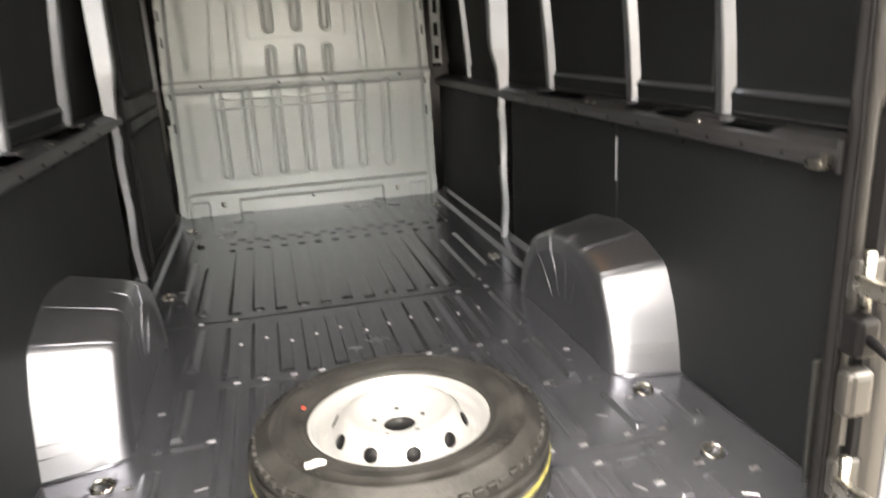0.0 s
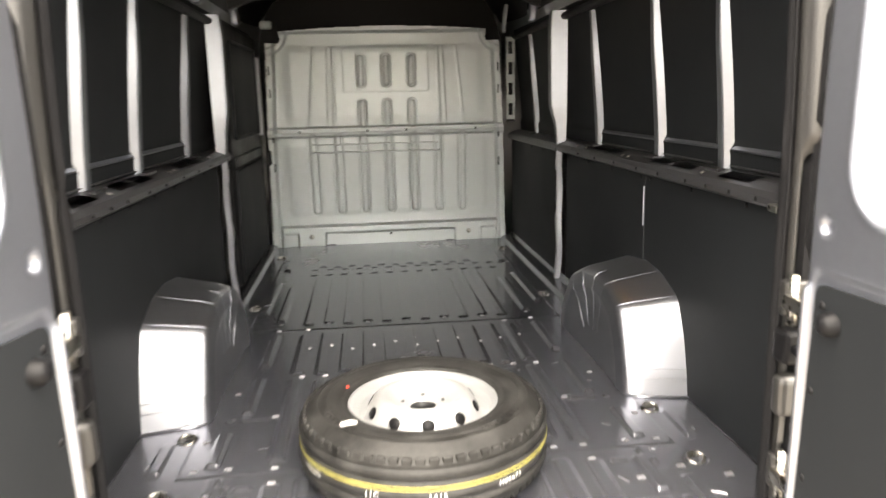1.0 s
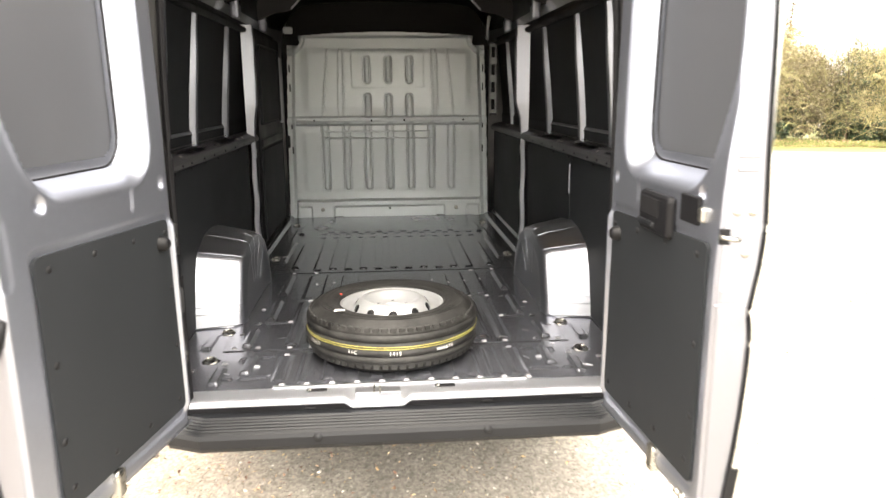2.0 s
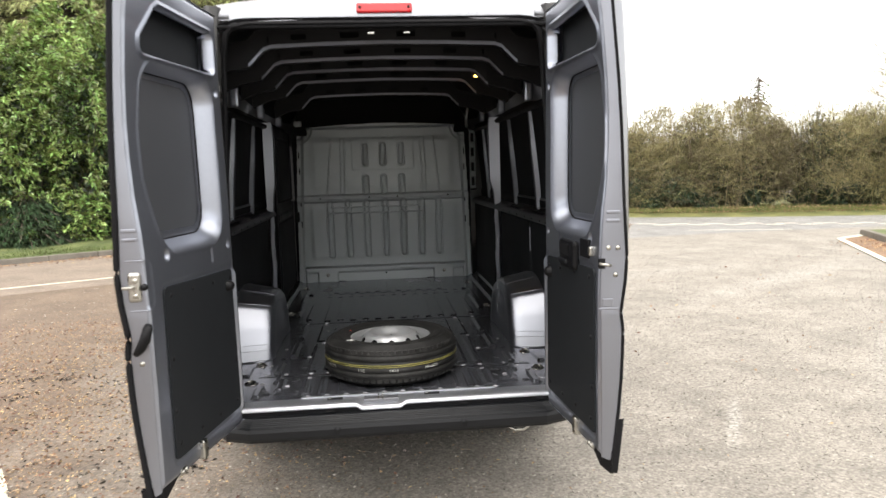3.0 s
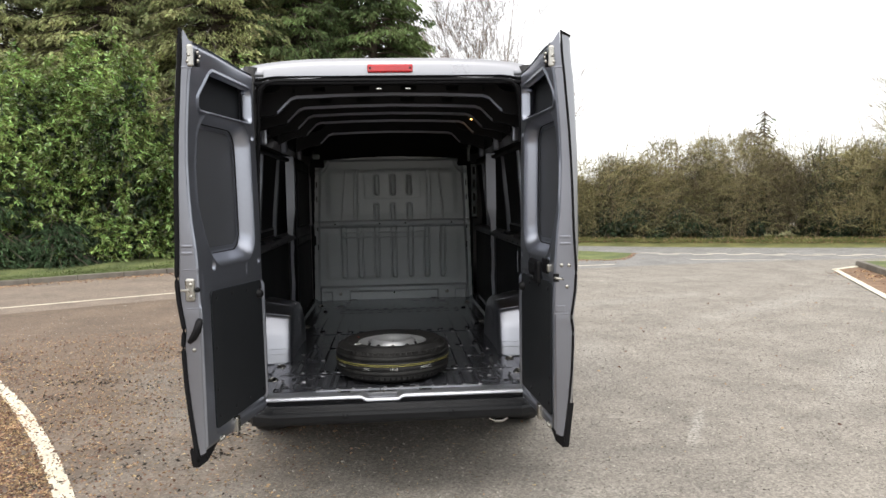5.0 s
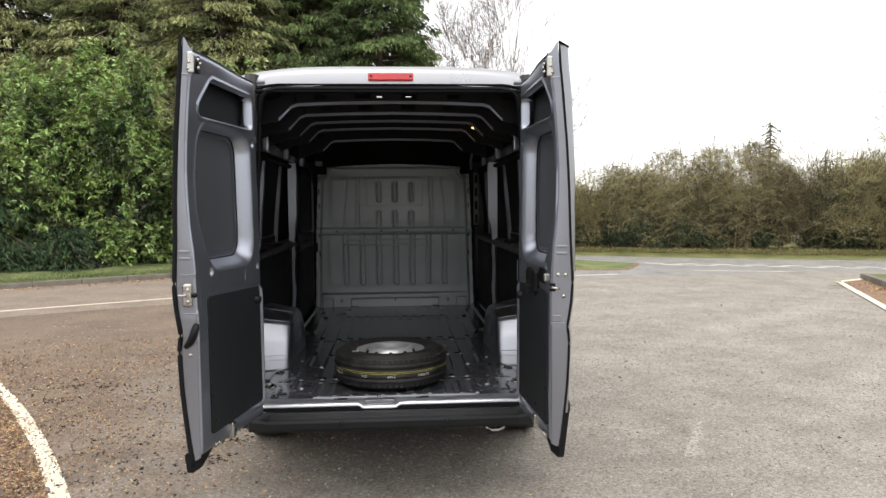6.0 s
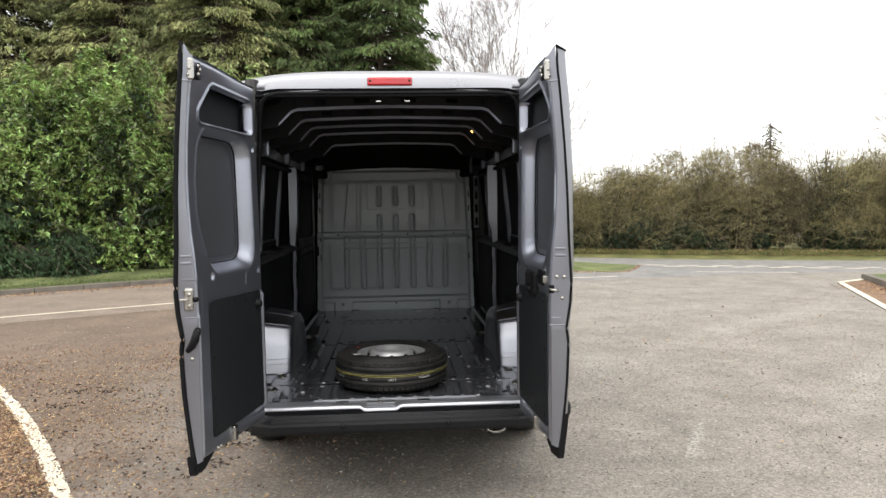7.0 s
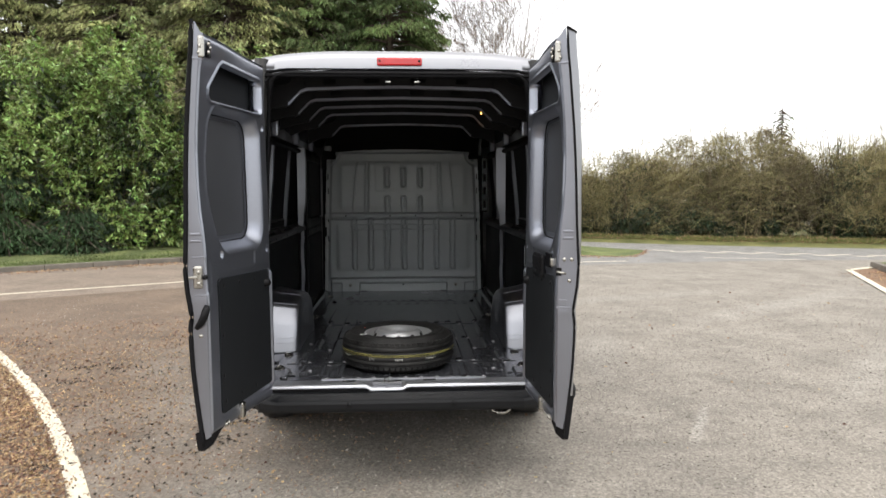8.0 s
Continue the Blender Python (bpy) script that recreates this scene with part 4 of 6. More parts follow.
part("seal_lip", tube([(x - 0.007 * np.sign(x), y - 0.018, z) for x, y, z in seal_pts], 0.0045, 6), RUBBER, van, "thin lip of the rubber seal", True)
hd = np.array([(0.3, 2.335), (0.2, 2.30), (0.16, 2.262), (0.05, 2.255), (0.01, 2.258), (0.0, 2.275), (-0.006, 2.283)])
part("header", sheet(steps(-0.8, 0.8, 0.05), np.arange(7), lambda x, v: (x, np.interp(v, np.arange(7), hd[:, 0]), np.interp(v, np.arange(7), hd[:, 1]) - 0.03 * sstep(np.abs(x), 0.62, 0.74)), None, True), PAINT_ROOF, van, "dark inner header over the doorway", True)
for cx in (-0.062, 0.094):
    part("header_clip", boxm(cx - 0.014, cx + 0.014, -0.016, -0.004, 2.209, 2.215, 0.002), WHITE, van)
part("header_seal", boxm(-0.76, 0.76, -0.02, 0.03, 2.236, 2.252, 0.006), RUBBER, van)

# -- outer shell: body sides, roof and the plain cab ahead
ys = np.array([0.0, 0.02, 0.06, 0.15, 0.6, 2.0, 3.4, 4.0, 4.3, 4.6, 4.9, 5.1, 5.5, 5.75, 5.85])
top = np.array([2.283, 2.34, 2.37, 2.392, 2.41, 2.43, 2.43, 2.40, 2.25, 1.95, 1.6, 1.38, 1.2, 1.05, 0.8])
inw = np.array([0.085, 0.078, 0.068, 0.05, 0.01, 0, 0, 0, 0, 0.01, 0.02, 0.03, 0.06, 0.16, 0.3])
sec = np.array([(0.93, 0.0), (0.985, 0.03), (1.0, 0.1), (1.02, 0.3), (1.015, 0.42), (0.985, 0.55), (0.93, 0.74), (0.875, 0.86), (0.835, 0.92), (0.8, 0.955), (0.74, 0.98), (0.6, 0.99), (0.3, 0.998), (0, 1.0)])
sec = np.concatenate([sec, sec[-2::-1] * (-1, 1)])
shell = part("body", sheet(np.arange(len(sec)), np.arange(len(ys)),
                           lambda u, v: (np.interp(u, np.arange(len(sec)), sec[:, 0]) * (1 - np.interp(v, np.arange(len(ys)), inw)), np.interp(v, np.arange(len(ys)), ys),
                                         0.46 + (np.interp(v, np.arange(len(ys)), top) - 0.46) * np.interp(u, np.arange(len(sec)), sec[:, 1]))), PAINT, van, "grey metallic van body", True)
bm = bmesh.new()
prism(bm, [(x * 0.7, 0.46 + 0.34 * z) for x, z in sec], lambda a, b, d: (a, d, b), 5.8, 5.86)
part("nose", bm, PAINT, van)
part("rear_roof_edge", sheet(steps(-0.8, 0.8, 0.04), (0, 1, 2, 3), lambda x, v: (x, np.interp(v, np.arange(4), [0.1, 0.03, 0.004, 0.0]), np.interp(v, np.arange(4), [2.394, 2.378, 2.34, 2.28]) - 0.05 * np.abs(x / 0.8) ** 4 * np.interp(v, np.arange(4), [1, 1, 1, 0.2])), None, True), PAINT, van, "bright grey rear edge of the roof", True)
for s in (-1, 1):
    part("gutter_cap", sheet(np.linspace(s * 0.668, s * 0.8, 9), np.arange(5), lambda x, v: (x, np.interp(v, np.arange(5), [0.1, 0.028, 0.001, -0.004, 0.004]), np.interp(v, np.arange(5), [2.384, 2.366, 2.334, 2.284, 2.277]) - 0.055 * np.abs(x / 0.8) ** 4 * np.interp(v, np.arange(5), [1, 1, 0.8, 0.15, 0])), None, s > 0), PAINT, van, "grey end piece of the rear roof edge", True)
brake = part("brake_light", boxm(-0.122, 0.122, -0.012, 0.03, 2.298, 2.342, 0.009, 3), REDLENS, van, "red high-level brake light on the roof edge")
screws(brake, [(-0.106, -0.012, 2.322), (0.106, -0.012, 2.322)], 0.006, (0, -1, 0), BLACK)
part("underbody", box(boxm(-0.9, 0.9, 0.62, 5.6, 0.22, 0.5), -0.8, 0.8, 0.0, 0.64, 0.4, 0.5), DARK, van, "dark underside of the van")


def road_wheel(x, y):
    w = part("wheel", lathe([(0.2, -0.09), (0.3, -0.11), (0.335, -0.09), (0.342, -0.03), (0.342, 0.03), (0.335, 0.09), (0.3, 0.11), (0.2, 0.09), (0.2, -0.09)], 40), TYRE, van, "black road wheel under the van", True)
    w.matrix_local = pose(x, y, 0.342, 0, 90, 0)
    part("rim", lathe([(0.2, -0.085), (0.19, 0.02), (0.1, 0.06), (0.001, 0.07)], 32), RIM, w, smooth=True)


for x in (-0.89, 0.89):
    for y in (1.22, 5.05):
        road_wheel(x, y)

# -- rear bumper
bsec = [(0.02, 0.505), (-0.01, 0.512), (-0.04, 0.514)]
for i in range(5):
    y = -0.048 - i * 0.02
    bsec += [(y, 0.514 - i * 0.001), (y - 0.004, 0.518 - i * 0.001), (y - 0.012, 0.518 - i * 0.001), (y - 0.016, 0.513 - i * 0.001)]
bsec += [(-0.152, 0.511), (-0.163, 0.504), (-0.168, 0.49), (-0.166, 0.46), (-0.155, 0.443), (-0.12, 0.436), (0.02, 0.43)]
bsec = np.array(bsec)
N = len(bsec)
bumper = part("bumper", sheet(np.r_[-0.99, -0.97, -0.93, -0.86, -0.80, steps(-0.77, 0.77, 0.11), 0.80, 0.86, 0.93, 0.97, 0.99], np.arange(N),
                              lambda x, v: (x, np.interp(v, np.arange(N), bsec[:, 0]) + np.interp(np.abs(x), [0.74, 0.80, 0.93, 0.99], [0, 0.09, 0.14, 0.2]), np.interp(v, np.arange(N), bsec[:, 1]) + 0.0 * x)), PLASTIC, van, "dark grey plastic rear bumper with a ribbed step")
for cx in (-0.28, 0.28):
    o = part("parking_sensor", lathe([(0.0005, 0.004), (0.011, 0.003), (0.013, 0.0), (0.016, 0.002), (0.016, -0.006)], 20), PLASTIC, bumper, smooth=True)
    o.matrix_local = pose(cx, -0.168, 0.487, 90, 0, 0)
part("bumper_gap", boxm(-0.78, 0.78, -0.007, 0.02, 0.44, 0.535), BLACK, bumper)
for cx in (-0.32, 0.3, 0.66):
    part("gap_clip", boxm(cx - 0.02, cx + 0.02, -0.016, 0.0, 0.514, 0.524, 0.003), BLACK, bumper)
part("towing_eye", tube([(0.5, -0.03, 0.44), (0.505, -0.05, 0.405), (0.53, -0.055, 0.392), (0.57, -0.055, 0.392), (0.595, -0.05, 0.405), (0.6, -0.03, 0.44)], 0.009, 8), CHROME, van, "pale metal towing eye under the bumper", True)

# -- rear doors
# bow of the inner panel towards the free edge, and depth of the outer rim, by height
BOW_Z = (0.55, 1.15, 1.32, 1.44, 1.55, 1.67, 1.78, 1.9, 2.01, 2.1, 2.18, 2.29)
BOW_D = (0.0, 0.0, 0.006, 0.013, 0.024, 0.0285, 0.028, 0.021, 0.011, 0.002, -0.01, -0.037)
RIM_Z = (0.54, 0.64, 0.74, 0.84, 0.94, 1.03, 1.085, 1.12, 1.2, 1.29, 1.35, 1.47, 1.56, 1.67, 1.78, 1.9, 2.01, 2.13, 2.25, 2.33)
RIM_D = (0.043, 0.059, 0.07, 0.079, 0.084, 0.086, 0.078, 0.083, 0.095, 0.101, 0.098, 0.092, 0.089, 0.086, 0.081, 0.074, 0.065, 0.055, 0.042, 0.037)
PANEL_U = {-1: 0.733, 1: 0.673}
RIM_U = {-1: 0.745, 1: 0.687}
SEAL_W = {-1: 0.0095, 1: 0.005}


def rear_door(s, hinge, free, label):
    """One door leaf, built flat: u from the hinge to the free edge, d outwards through its thickness, z up."""
    pu, ru, sw = PANEL_U[s], RIM_U[s], SEAL_W[s]
    top, foot0 = 2.266, 0.55
    lean = lambda z: 0.012 * sstep(z, 1.35, 2.3)
    bow = lambda u, z: np.interp(z, BOW_Z, BOW_D) * sstep(u, 0.05, 0.6)
    rim = lambda z: np.interp(z, RIM_Z, RIM_D) - 2 * sw
    outer = lambda z: np.interp(z, (0.5, 0.7, 1.0, 1.09, 1.2, 1.4, 1.8, 2.1, 2.33), (0.045, 0.085, 0.1, 0.094, 0.11, 0.116, 0.114, 0.1, 0.075))
    low = lambda u, z: 0.26 * np.clip(1.62 - z, 0, 1) * sstep(u, 0.3, 0.6) + 0.12 * np.clip(z - 1.75, 0, 1) * sstep(u, 0.3, 0.6)
    win = lambda u, z: rrect(u + low(u, z), z, 0.07, 0.652, 1.345, 2.0, 0.115)
    blank = lambda u, z: rrect(u + low(u, z), z, 0.135, 0.64, 1.408, 1.955, 0.075)
    slot = lambda u, z: rrect(u + np.clip(z - 2.06, 0, 1) * 0.9 * sstep(u, 0.3, 0.6), z, 0.036, 0.638, 2.012, 2.176, 0.03)
    foot = lambda u, z: z + (1 - np.clip((z - 0.55) / 1.0, 0, 1)) * 0.04 * u / 0.7

    def inner(u, z):
        so, si = np.maximum(-win(u, z), 0), np.maximum(blank(u, z), 0)
        d = lean(z) + bow(u, z)
        d = d + (lean(z) + 0.066 - d) * sstep(so / (so + si + 1e-6), -0.08, 1.0) * (so > 0)
        d = d - 0.003 * (1 - sstep(np.abs(win(u, z) - 0.004), 0.003, 0.011))
        d = d + 0.062 * (1 - sstep(slot(u, z), -0.014, 0.0))
        d = d - 0.007 * (1 - sstep(np.abs(slot(u, z) - 0.006), 0.003, 0.01))
        tp = rrect(u, z, -0.006, 0.634, 0.6, 1.25, 0.03)
        d = d + 0.005 * (1 - sstep(tp, -0.004, 0.004))
        d = d + 0.025 * (1 - sstep(u, -0.04, -0.012)) + 0.007 * sstep(u, pu - 0.012, pu)
        d = d - 0.013 * sstep(-u, 0.004, 0.014) * (1 - sstep(-u, 0.018, 0.03)) * sstep(z, 0.6, 0.63) * (1 - sstep(z, 1.2, 1.23))
        d = d + 0.02 * sstep(z, top - 0.022, top) + 0.014 * (1 - sstep(z, 0.55, 0.572))
        for cu, cz in ((0.024, 1.333), (0.57, 1.345), (0.03, 1.945)):
            d = d + 0.012 * (1 - sstep(np.hypot(u - cu, z - cz), 0.013, 0.021))
        d = d + 0.006 * (1 - sstep(rrect(u, z, 0.19, 0.205, 1.275, 1.34, 0.005), -0.004, 0.003))
        if s < 0:  # pressed field round the latch
            d = d + 0.003 * (1 - sstep(rrect(u, z, 0.69, 0.8, 1.185, 1.34, 0.02), -0.004, 0.003))
        return u, s * d, foot(u, z)

    leaf = part("rear_door", sheet(np.unique(np.r_[steps(-0.04, pu - 0.02, 0.006), steps(pu - 0.02, pu, 0.003)]), steps(foot0, top, 0.0068), inner, lambda u, z: (blank(u, z) > -0.012) & (slot(u, z) > -0.006), s < 0), PAINT_IN, van, label, True)
    u_axis = Vector((free[0] - hinge[0], free[1] - hinge[1], 0)).normalized()
    n_axis = Vector((0, 0, 1)).cross(u_axis)
    m = Matrix((u_axis, n_axis, (0, 0, 1))).transposed().to_4x4()
    leaf.matrix_local = Matrix.Translation((*hinge, 0)) @ m
    # edge flange, outer skin and the closing strips
    zs = steps(foot0, top, 0.012)
    eu = np.array([0, 0.06, 0.16, 0.3, 0.45, 0.6, 0.75, 0.9, 1.0])
    ed = np.array([0, 0.02, 0.1, 0.26, 0.42, 0.58, 0.74, 0.89, 1.0])

    def flange(f, z):
        """Place on the edge flange: f from the panel to the rim."""
        lo, hi = lean(z) + np.interp(z, BOW_Z, BOW_D) + 0.007, rim(z)
        mid = np.sin(np.pi * np.clip(f, 0, 1)) * sstep(f, 0.05, 0.3)
        step = -0.007 * mid * (1 - sstep(z, 1.165, 1.18)) if s < 0 else -0.007 * mid * (1 - sstep(z, 1.085, 1.1))
        return pu + np.interp(f, np.linspace(0, 1, 9), eu) * (ru - pu), lo + np.interp(f, np.linspace(0, 1, 9), ed) * (hi - lo) + step

    def edge(f, z):
        u, d = flange(f, z)
        return u, s * d, foot(pu + 0 * z, z) + 0.045 * sstep(f, 0.3, 1) * sstep(z, 2.2, top) - 0.01 * sstep(f, 0.3, 1) * (1 - sstep(z, foot0, 0.66))

    part("edge_return", sheet(np.linspace(0, 1, 17), zs, edge, None, s < 0), PAINT_FLANGE, leaf, "silver-grey flange along the door's free edge", True)

    def on_flange(f, z, lift=0.0):
        (u0, d0), (u1, d1), (uc, dc) = [flange(np.float64(k), np.float64(z)) for k in (0.3, 0.9, f)]
        e = Vector((u1 - u0, s * (d1 - d0), 0)).normalized()
        nn = Vector((d1 - d0, -s * (u1 - u0), 0)).normalized()
        if s > 0:
            e = -e
        c = Vector((uc, s * dc, float(foot(pu, z)))) + nn * lift
        mm = Matrix((e, nn, (0, 0, 1))).transposed().to_4x4()
        mm.translation = c
        return mm

    skin = lambda u, z: s * (outer(z) + (rim(z) + 0.004 - outer(z)) * sstep(u, 0.66 if s < 0 else 0.655, ru))
    part("outer_skin", sheet(np.r_[steps(-0.075, 0.64, 0.1), steps(0.655, ru, 0.01)], zs, lambda u, z: (u, skin(u, z), foot(u, z) + 0.045 * sstep(u, 0.6, ru) * sstep(z, 2.2, top) - 0.035 * sstep(u, 0.6, ru) * (1 - sstep(z, foot0, 0.66))), None, s > 0), PAINT, leaf, smooth=True)
    for zz, nm in ((top, "top_return"), (foot0, "bottom_return")):
        part(nm, sheet(steps(-0.075, pu, 0.04), (0, 1), lambda u, v: (u, s * (lean(zz) + bow(u, zz + 0 * u) + 0.012) + v * (skin(u, zz + 0 * u) - s * (lean(zz) + bow(u, zz + 0 * u) + 0.012)), foot(u, zz + 0 * u)), None, (s > 0) == (zz > 1)), PAINT_IN, leaf)
    part("hinge_return", sheet((0, 1), zs, lambda v, z: (-0.04 - 0.035 * v, s * (lean(z) + 0.02 + v * (outer(z) - lean(z) - 0.02)), z), None, s > 0), PAINT_IN, leaf)
    # black bar added to fill the dark gap between door and pillar
    part("hinge_gap_fill", tube([(-0.05, s * (lean(z) + 0.035), z) for z in np.linspace(1.24, 1.75, 12)], [0.006] + [0.02] * 10 + [0.006], 8), RUBBER, leaf, "black rubber gasket on the hinge side", True)
    part("window_blank", sheet(steps(0.1, 0.68, 0.01), steps(1.38, 1.98, 0.01), lambda u, z: (u, s * (lean(z) + 0.0685), z), lambda u, z: blank(u, z) < 0.006, s < 0), BLANK, leaf, "matt dark panel that fills the window", True)
    ks = np.linspace(0.5, 1.5, 120)
    ring = []
    for a in np.linspace(0, 2 * math.pi, 90, endpoint=False):
        k = float(np.interp(0.01, blank(0.385 + 0.27 * math.cos(a) * ks, 1.685 + 0.27 * math.sin(a) * ks), ks))
        ring.append((0.385 + 0.27 * math.cos(a) * k, 1.685 + 0.27 * math.sin(a) * k))
    part("window_seal", tube([(uu, s * (float(lean(zz)) + 0.061), zz) for uu, zz in ring], 0.0035, 6, True), BLACK, leaf, "thin dark seal round the window panel", True)
    # dark sheet behind the upper slot stands in for the shade of its recess
    part("recess_shade", sheet(steps(0.02, 0.66, 0.01), steps(2.0, 2.19, 0.01), lambda u, z: (u, s * (lean(z) + bow(u, z) + 0.063), z), lambda u, z: slot(u, z) < 0.02, s < 0), BOARD, leaf, smooth=True)
    # rubber seal on the outer rim
    rim_pts = [(ru + 0.004, s * (float(rim(z)) + sw), float(foot(pu, z)) + 0.045 * float(sstep(z, 2.2, top)) - 0.035 * float(1 - sstep(z, foot0, 0.66))) for z in np.linspace(foot0, top, 70)]
    rim_pts += [(u, s * (float(skin(np.float64(u), np.float64(top))) * s), top + 0.045 * float(sstep(u, 0.6, ru))) for u in np.linspace(ru - 0.03, -0.07, 14)]
    part("seal", tube(rim_pts, sw, 8), RUBBER, leaf, "black rubber seal on the door rim", True)
    # lower trim
    bm = bmesh.new()
    arc = lambda cu, cz, r, a0: [(cu + r * math.cos(radians(a0 + k * 22.5)), cz + r * math.sin(radians(a0 + k * 22.5))) for k in range(5)]
    outl = arc(0.608, 1.228, 0.02, 0) + arc(0.03, 1.207, 0.02, 90) + arc(0.012, 0.652, 0.02, 180) + arc(0.604, 0.672, 0.02, 270)
    prism(bm, outl, lambda a, b, d: (a, s * d, b), -0.002, 0.006)
    trim = part("trim_panel", bm, BOARD, leaf, "black hardboard trim panel")
    pts = [(u, s * -0.002, z) for u, z in ((0.03, 1.19), (0.21, 1.2), (0.4, 1.21), (0.58, 1.215), (0.595, 1.0), (0.6, 0.82), (0.585, 0.7), (0.4, 0.69), (0.22, 0.675), (0.03, 0.67), (0.015, 0.84), (0.018, 1.02))]
    screws(trim, pts, 0.009, (0, -s, 0), BLACK, "trim_clip")
    st = part("rubber_stop", lathe([(0.0005, 0.03), (0.012, 0.028), (0.02, 0.02), (0.024, 0.0)], 16), BLACK, leaf, smooth=True)
    st.matrix_local = Matrix.Translation((0.062, 0, 1.163)) @ Vector((0, 0, 1)).rotation_difference(Vector((0, -s, 0))).to_matrix().to_4x4()

    def fit(name, bm, mat, f, z, label="", smooth=False, parent=None, lift=0.0):
        o = part(name, bm, mat, parent or leaf, label, smooth)
        o.matrix_local = on_flange(f, z, lift)
        return o

    def bolt(f, z, r=0.009, lift=0.0):
        o = part("bolt", lathe([(0.0005, 0.005), (r * 0.6, 0.0045), (r, 0.0015), (r, -0.002)], 12), CHROME, leaf, smooth=True)
        o.matrix_local = on_flange(f, z, lift) @ Matrix.Rotation(radians(-90), 4, "X")

    # hardware at the free edge
    lo = lambda a, b: sorted((s * a, s * b))
    fit("top_plate", boxm(-0.013, 0.013, -0.012, 0.006, -0.07, 0.02, 0.008), CHROME, 0.3 if s < 0 else 0.25, 2.236, "zinc plate at the top corner")
    for z in (2.187, 2.212):
        bolt(0.3 if s < 0 else 0.25, z, 0.007, 0.007)
    bt = float(np.interp(2.22, BOW_Z, BOW_D)) + 0.012
    cb = part("top_catch", boxm(pu - 0.06, pu - 0.036, *lo(bt - 0.008, bt + 0.01), 2.175, 2.245, 0.004), BLACK, leaf)
    screws(cb, [(pu - 0.036, s * (bt - 0.008), 2.195), (pu - 0.052, s * (bt - 0.008), 2.215), (pu - 0.036, s * (bt - 0.008), 2.228)], 0.008, (0, -s, 0), CHROME, "bolt", 0.006)
    part("bottom_lock", boxm(0.39, 0.43, *lo(-0.016, 0.012), 0.572, 0.645, 0.007), CHROME, leaf, "zinc bottom bolt")
    gd = part("guide", boxm(0.555, 0.6, *lo(-0.004, 0.01), 0.585, 0.612, 0.006), CHROME, leaf)
    screws(gd, [(0.565, s * -0.005, 0.598), (0.59, s * -0.005, 0.598)], 0.009, (0, -s, 0), CHROME, "bolt", 0.005)
    bm = bmesh.new()
    hgt = 0.61 if s < 0 else 0.73
    prism(bm, [(pu - 0.15, 0.592), (pu - 0.03, 0.545), (ru + 0.006, 0.532), (ru + 0.012, 0.545), (ru + 0.012, hgt), (ru + 0.001, hgt - 0.004), (ru + 0.001, 0.612), (pu - 0.02, 0.598)], lambda a, b, d: (a, s * (d + (0.12 * (b - 0.55) + 0.022) * sstep(a, pu - 0.01, ru)), b), 0.012, 0.036)
    part("corner_guard", bm, BLACK, leaf, "black plastic guard at the door's lower corner")
    if s < 0:
        la = fit("latch", boxm(-0.02, 0.02, -0.01, 0.012, -0.048, 0.048, 0.01, 3), CHROME, 0.5, 1.258, "zinc door latch in the edge")
        tg = part("latch_tongue", boxm(-0.002, 0.034, 0.008, 0.026, -0.004, 0.006, 0.003), CHROME, la)
        screws(la, [(-0.004, 0.012, -0.026), (-0.004, 0.012, 0.022)], 0.009, (0, 1, 0), CHROME, "bolt", 0.004)
        part("latch_stop", lathe([(0.0005, 0.016), (0.009, 0.015), (0.011, 0.0)], 12), BLACK, leaf, smooth=True).matrix_local = on_flange(0.02, 1.258) @ Matrix.Rotation(radians(-90), 4, "X")
        tube_pts = [on_flange(f, z, h).translation[:] for f, z, h in ((0.0, 1.13, 0.004), (0.18, 1.118, 0.014), (0.42, 1.085, 0.016), (0.62, 1.055, 0.012), (0.8, 1.035, 0.008))]
        part("pull_handle", tube(tube_pts, [0.012, 0.016, 0.017, 0.015, 0.01], 10), BLACK, leaf, "black pull handle", True)
        bolt(0.62, 1.0)
        for z in (1.345, 1.178):
            fit("flange_bead", boxm(-0.034, 0.022, -0.002, 0.003, -0.0025, 0.0025, 0.0012), PAINT_FLANGE, 0.5, z)
    else:
        hb = part("handle_box", boxm(0.252, 0.448, *lo(-0.02, 0.01), 1.218, 1.328, 0.016, 3), BLACK, leaf, "black plastic inside door handle")
        part("lever", boxm(0.262, 0.37, *lo(-0.029, -0.016), 1.235, 1.252, 0.006), PLASTIC, hb)
        part("grip_recess", boxm(0.27, 0.39, *lo(-0.0222, -0.016), 1.265, 1.312, 0.002), RUBBER, hb)
        part("socket", boxm(0.478, 0.572, *lo(-0.004, 0.01), 1.278, 1.345, 0.004), BLACK, leaf)
        part("socket_clip", boxm(0.58, 0.602, *lo(-0.008, 0.012), 1.29, 1.325, 0.006), CHROME, leaf)
        lh = fit("latch_hole", boxm(-0.012, 0.012, -0.004, 0.002, -0.018, 0.018, 0.002), BLACK, 0.12, 1.262)
        part("latch_tongue", tube([(0.01, 0.002, 0.0), (-0.012, 0.012, -0.003), (-0.03, 0.008, -0.005)], 0.0055, 8), CHROME, lh, smooth=True)
        bolt(0.4, 1.318), bolt(0.72, 1.318), bolt(0.66, 1.222)
        fit("flange_bead", boxm(-0.034, 0.034, -0.002, 0.003, -0.003, 0.003, 0.0014), PAINT_FLANGE, 0.5, 1.1)
        fit("flange_pad", boxm(-0.018, 0.018, -0.002, 0.003, -0.014, 0.014, 0.002), PAINT_FLANGE, 0.45, 1.122)
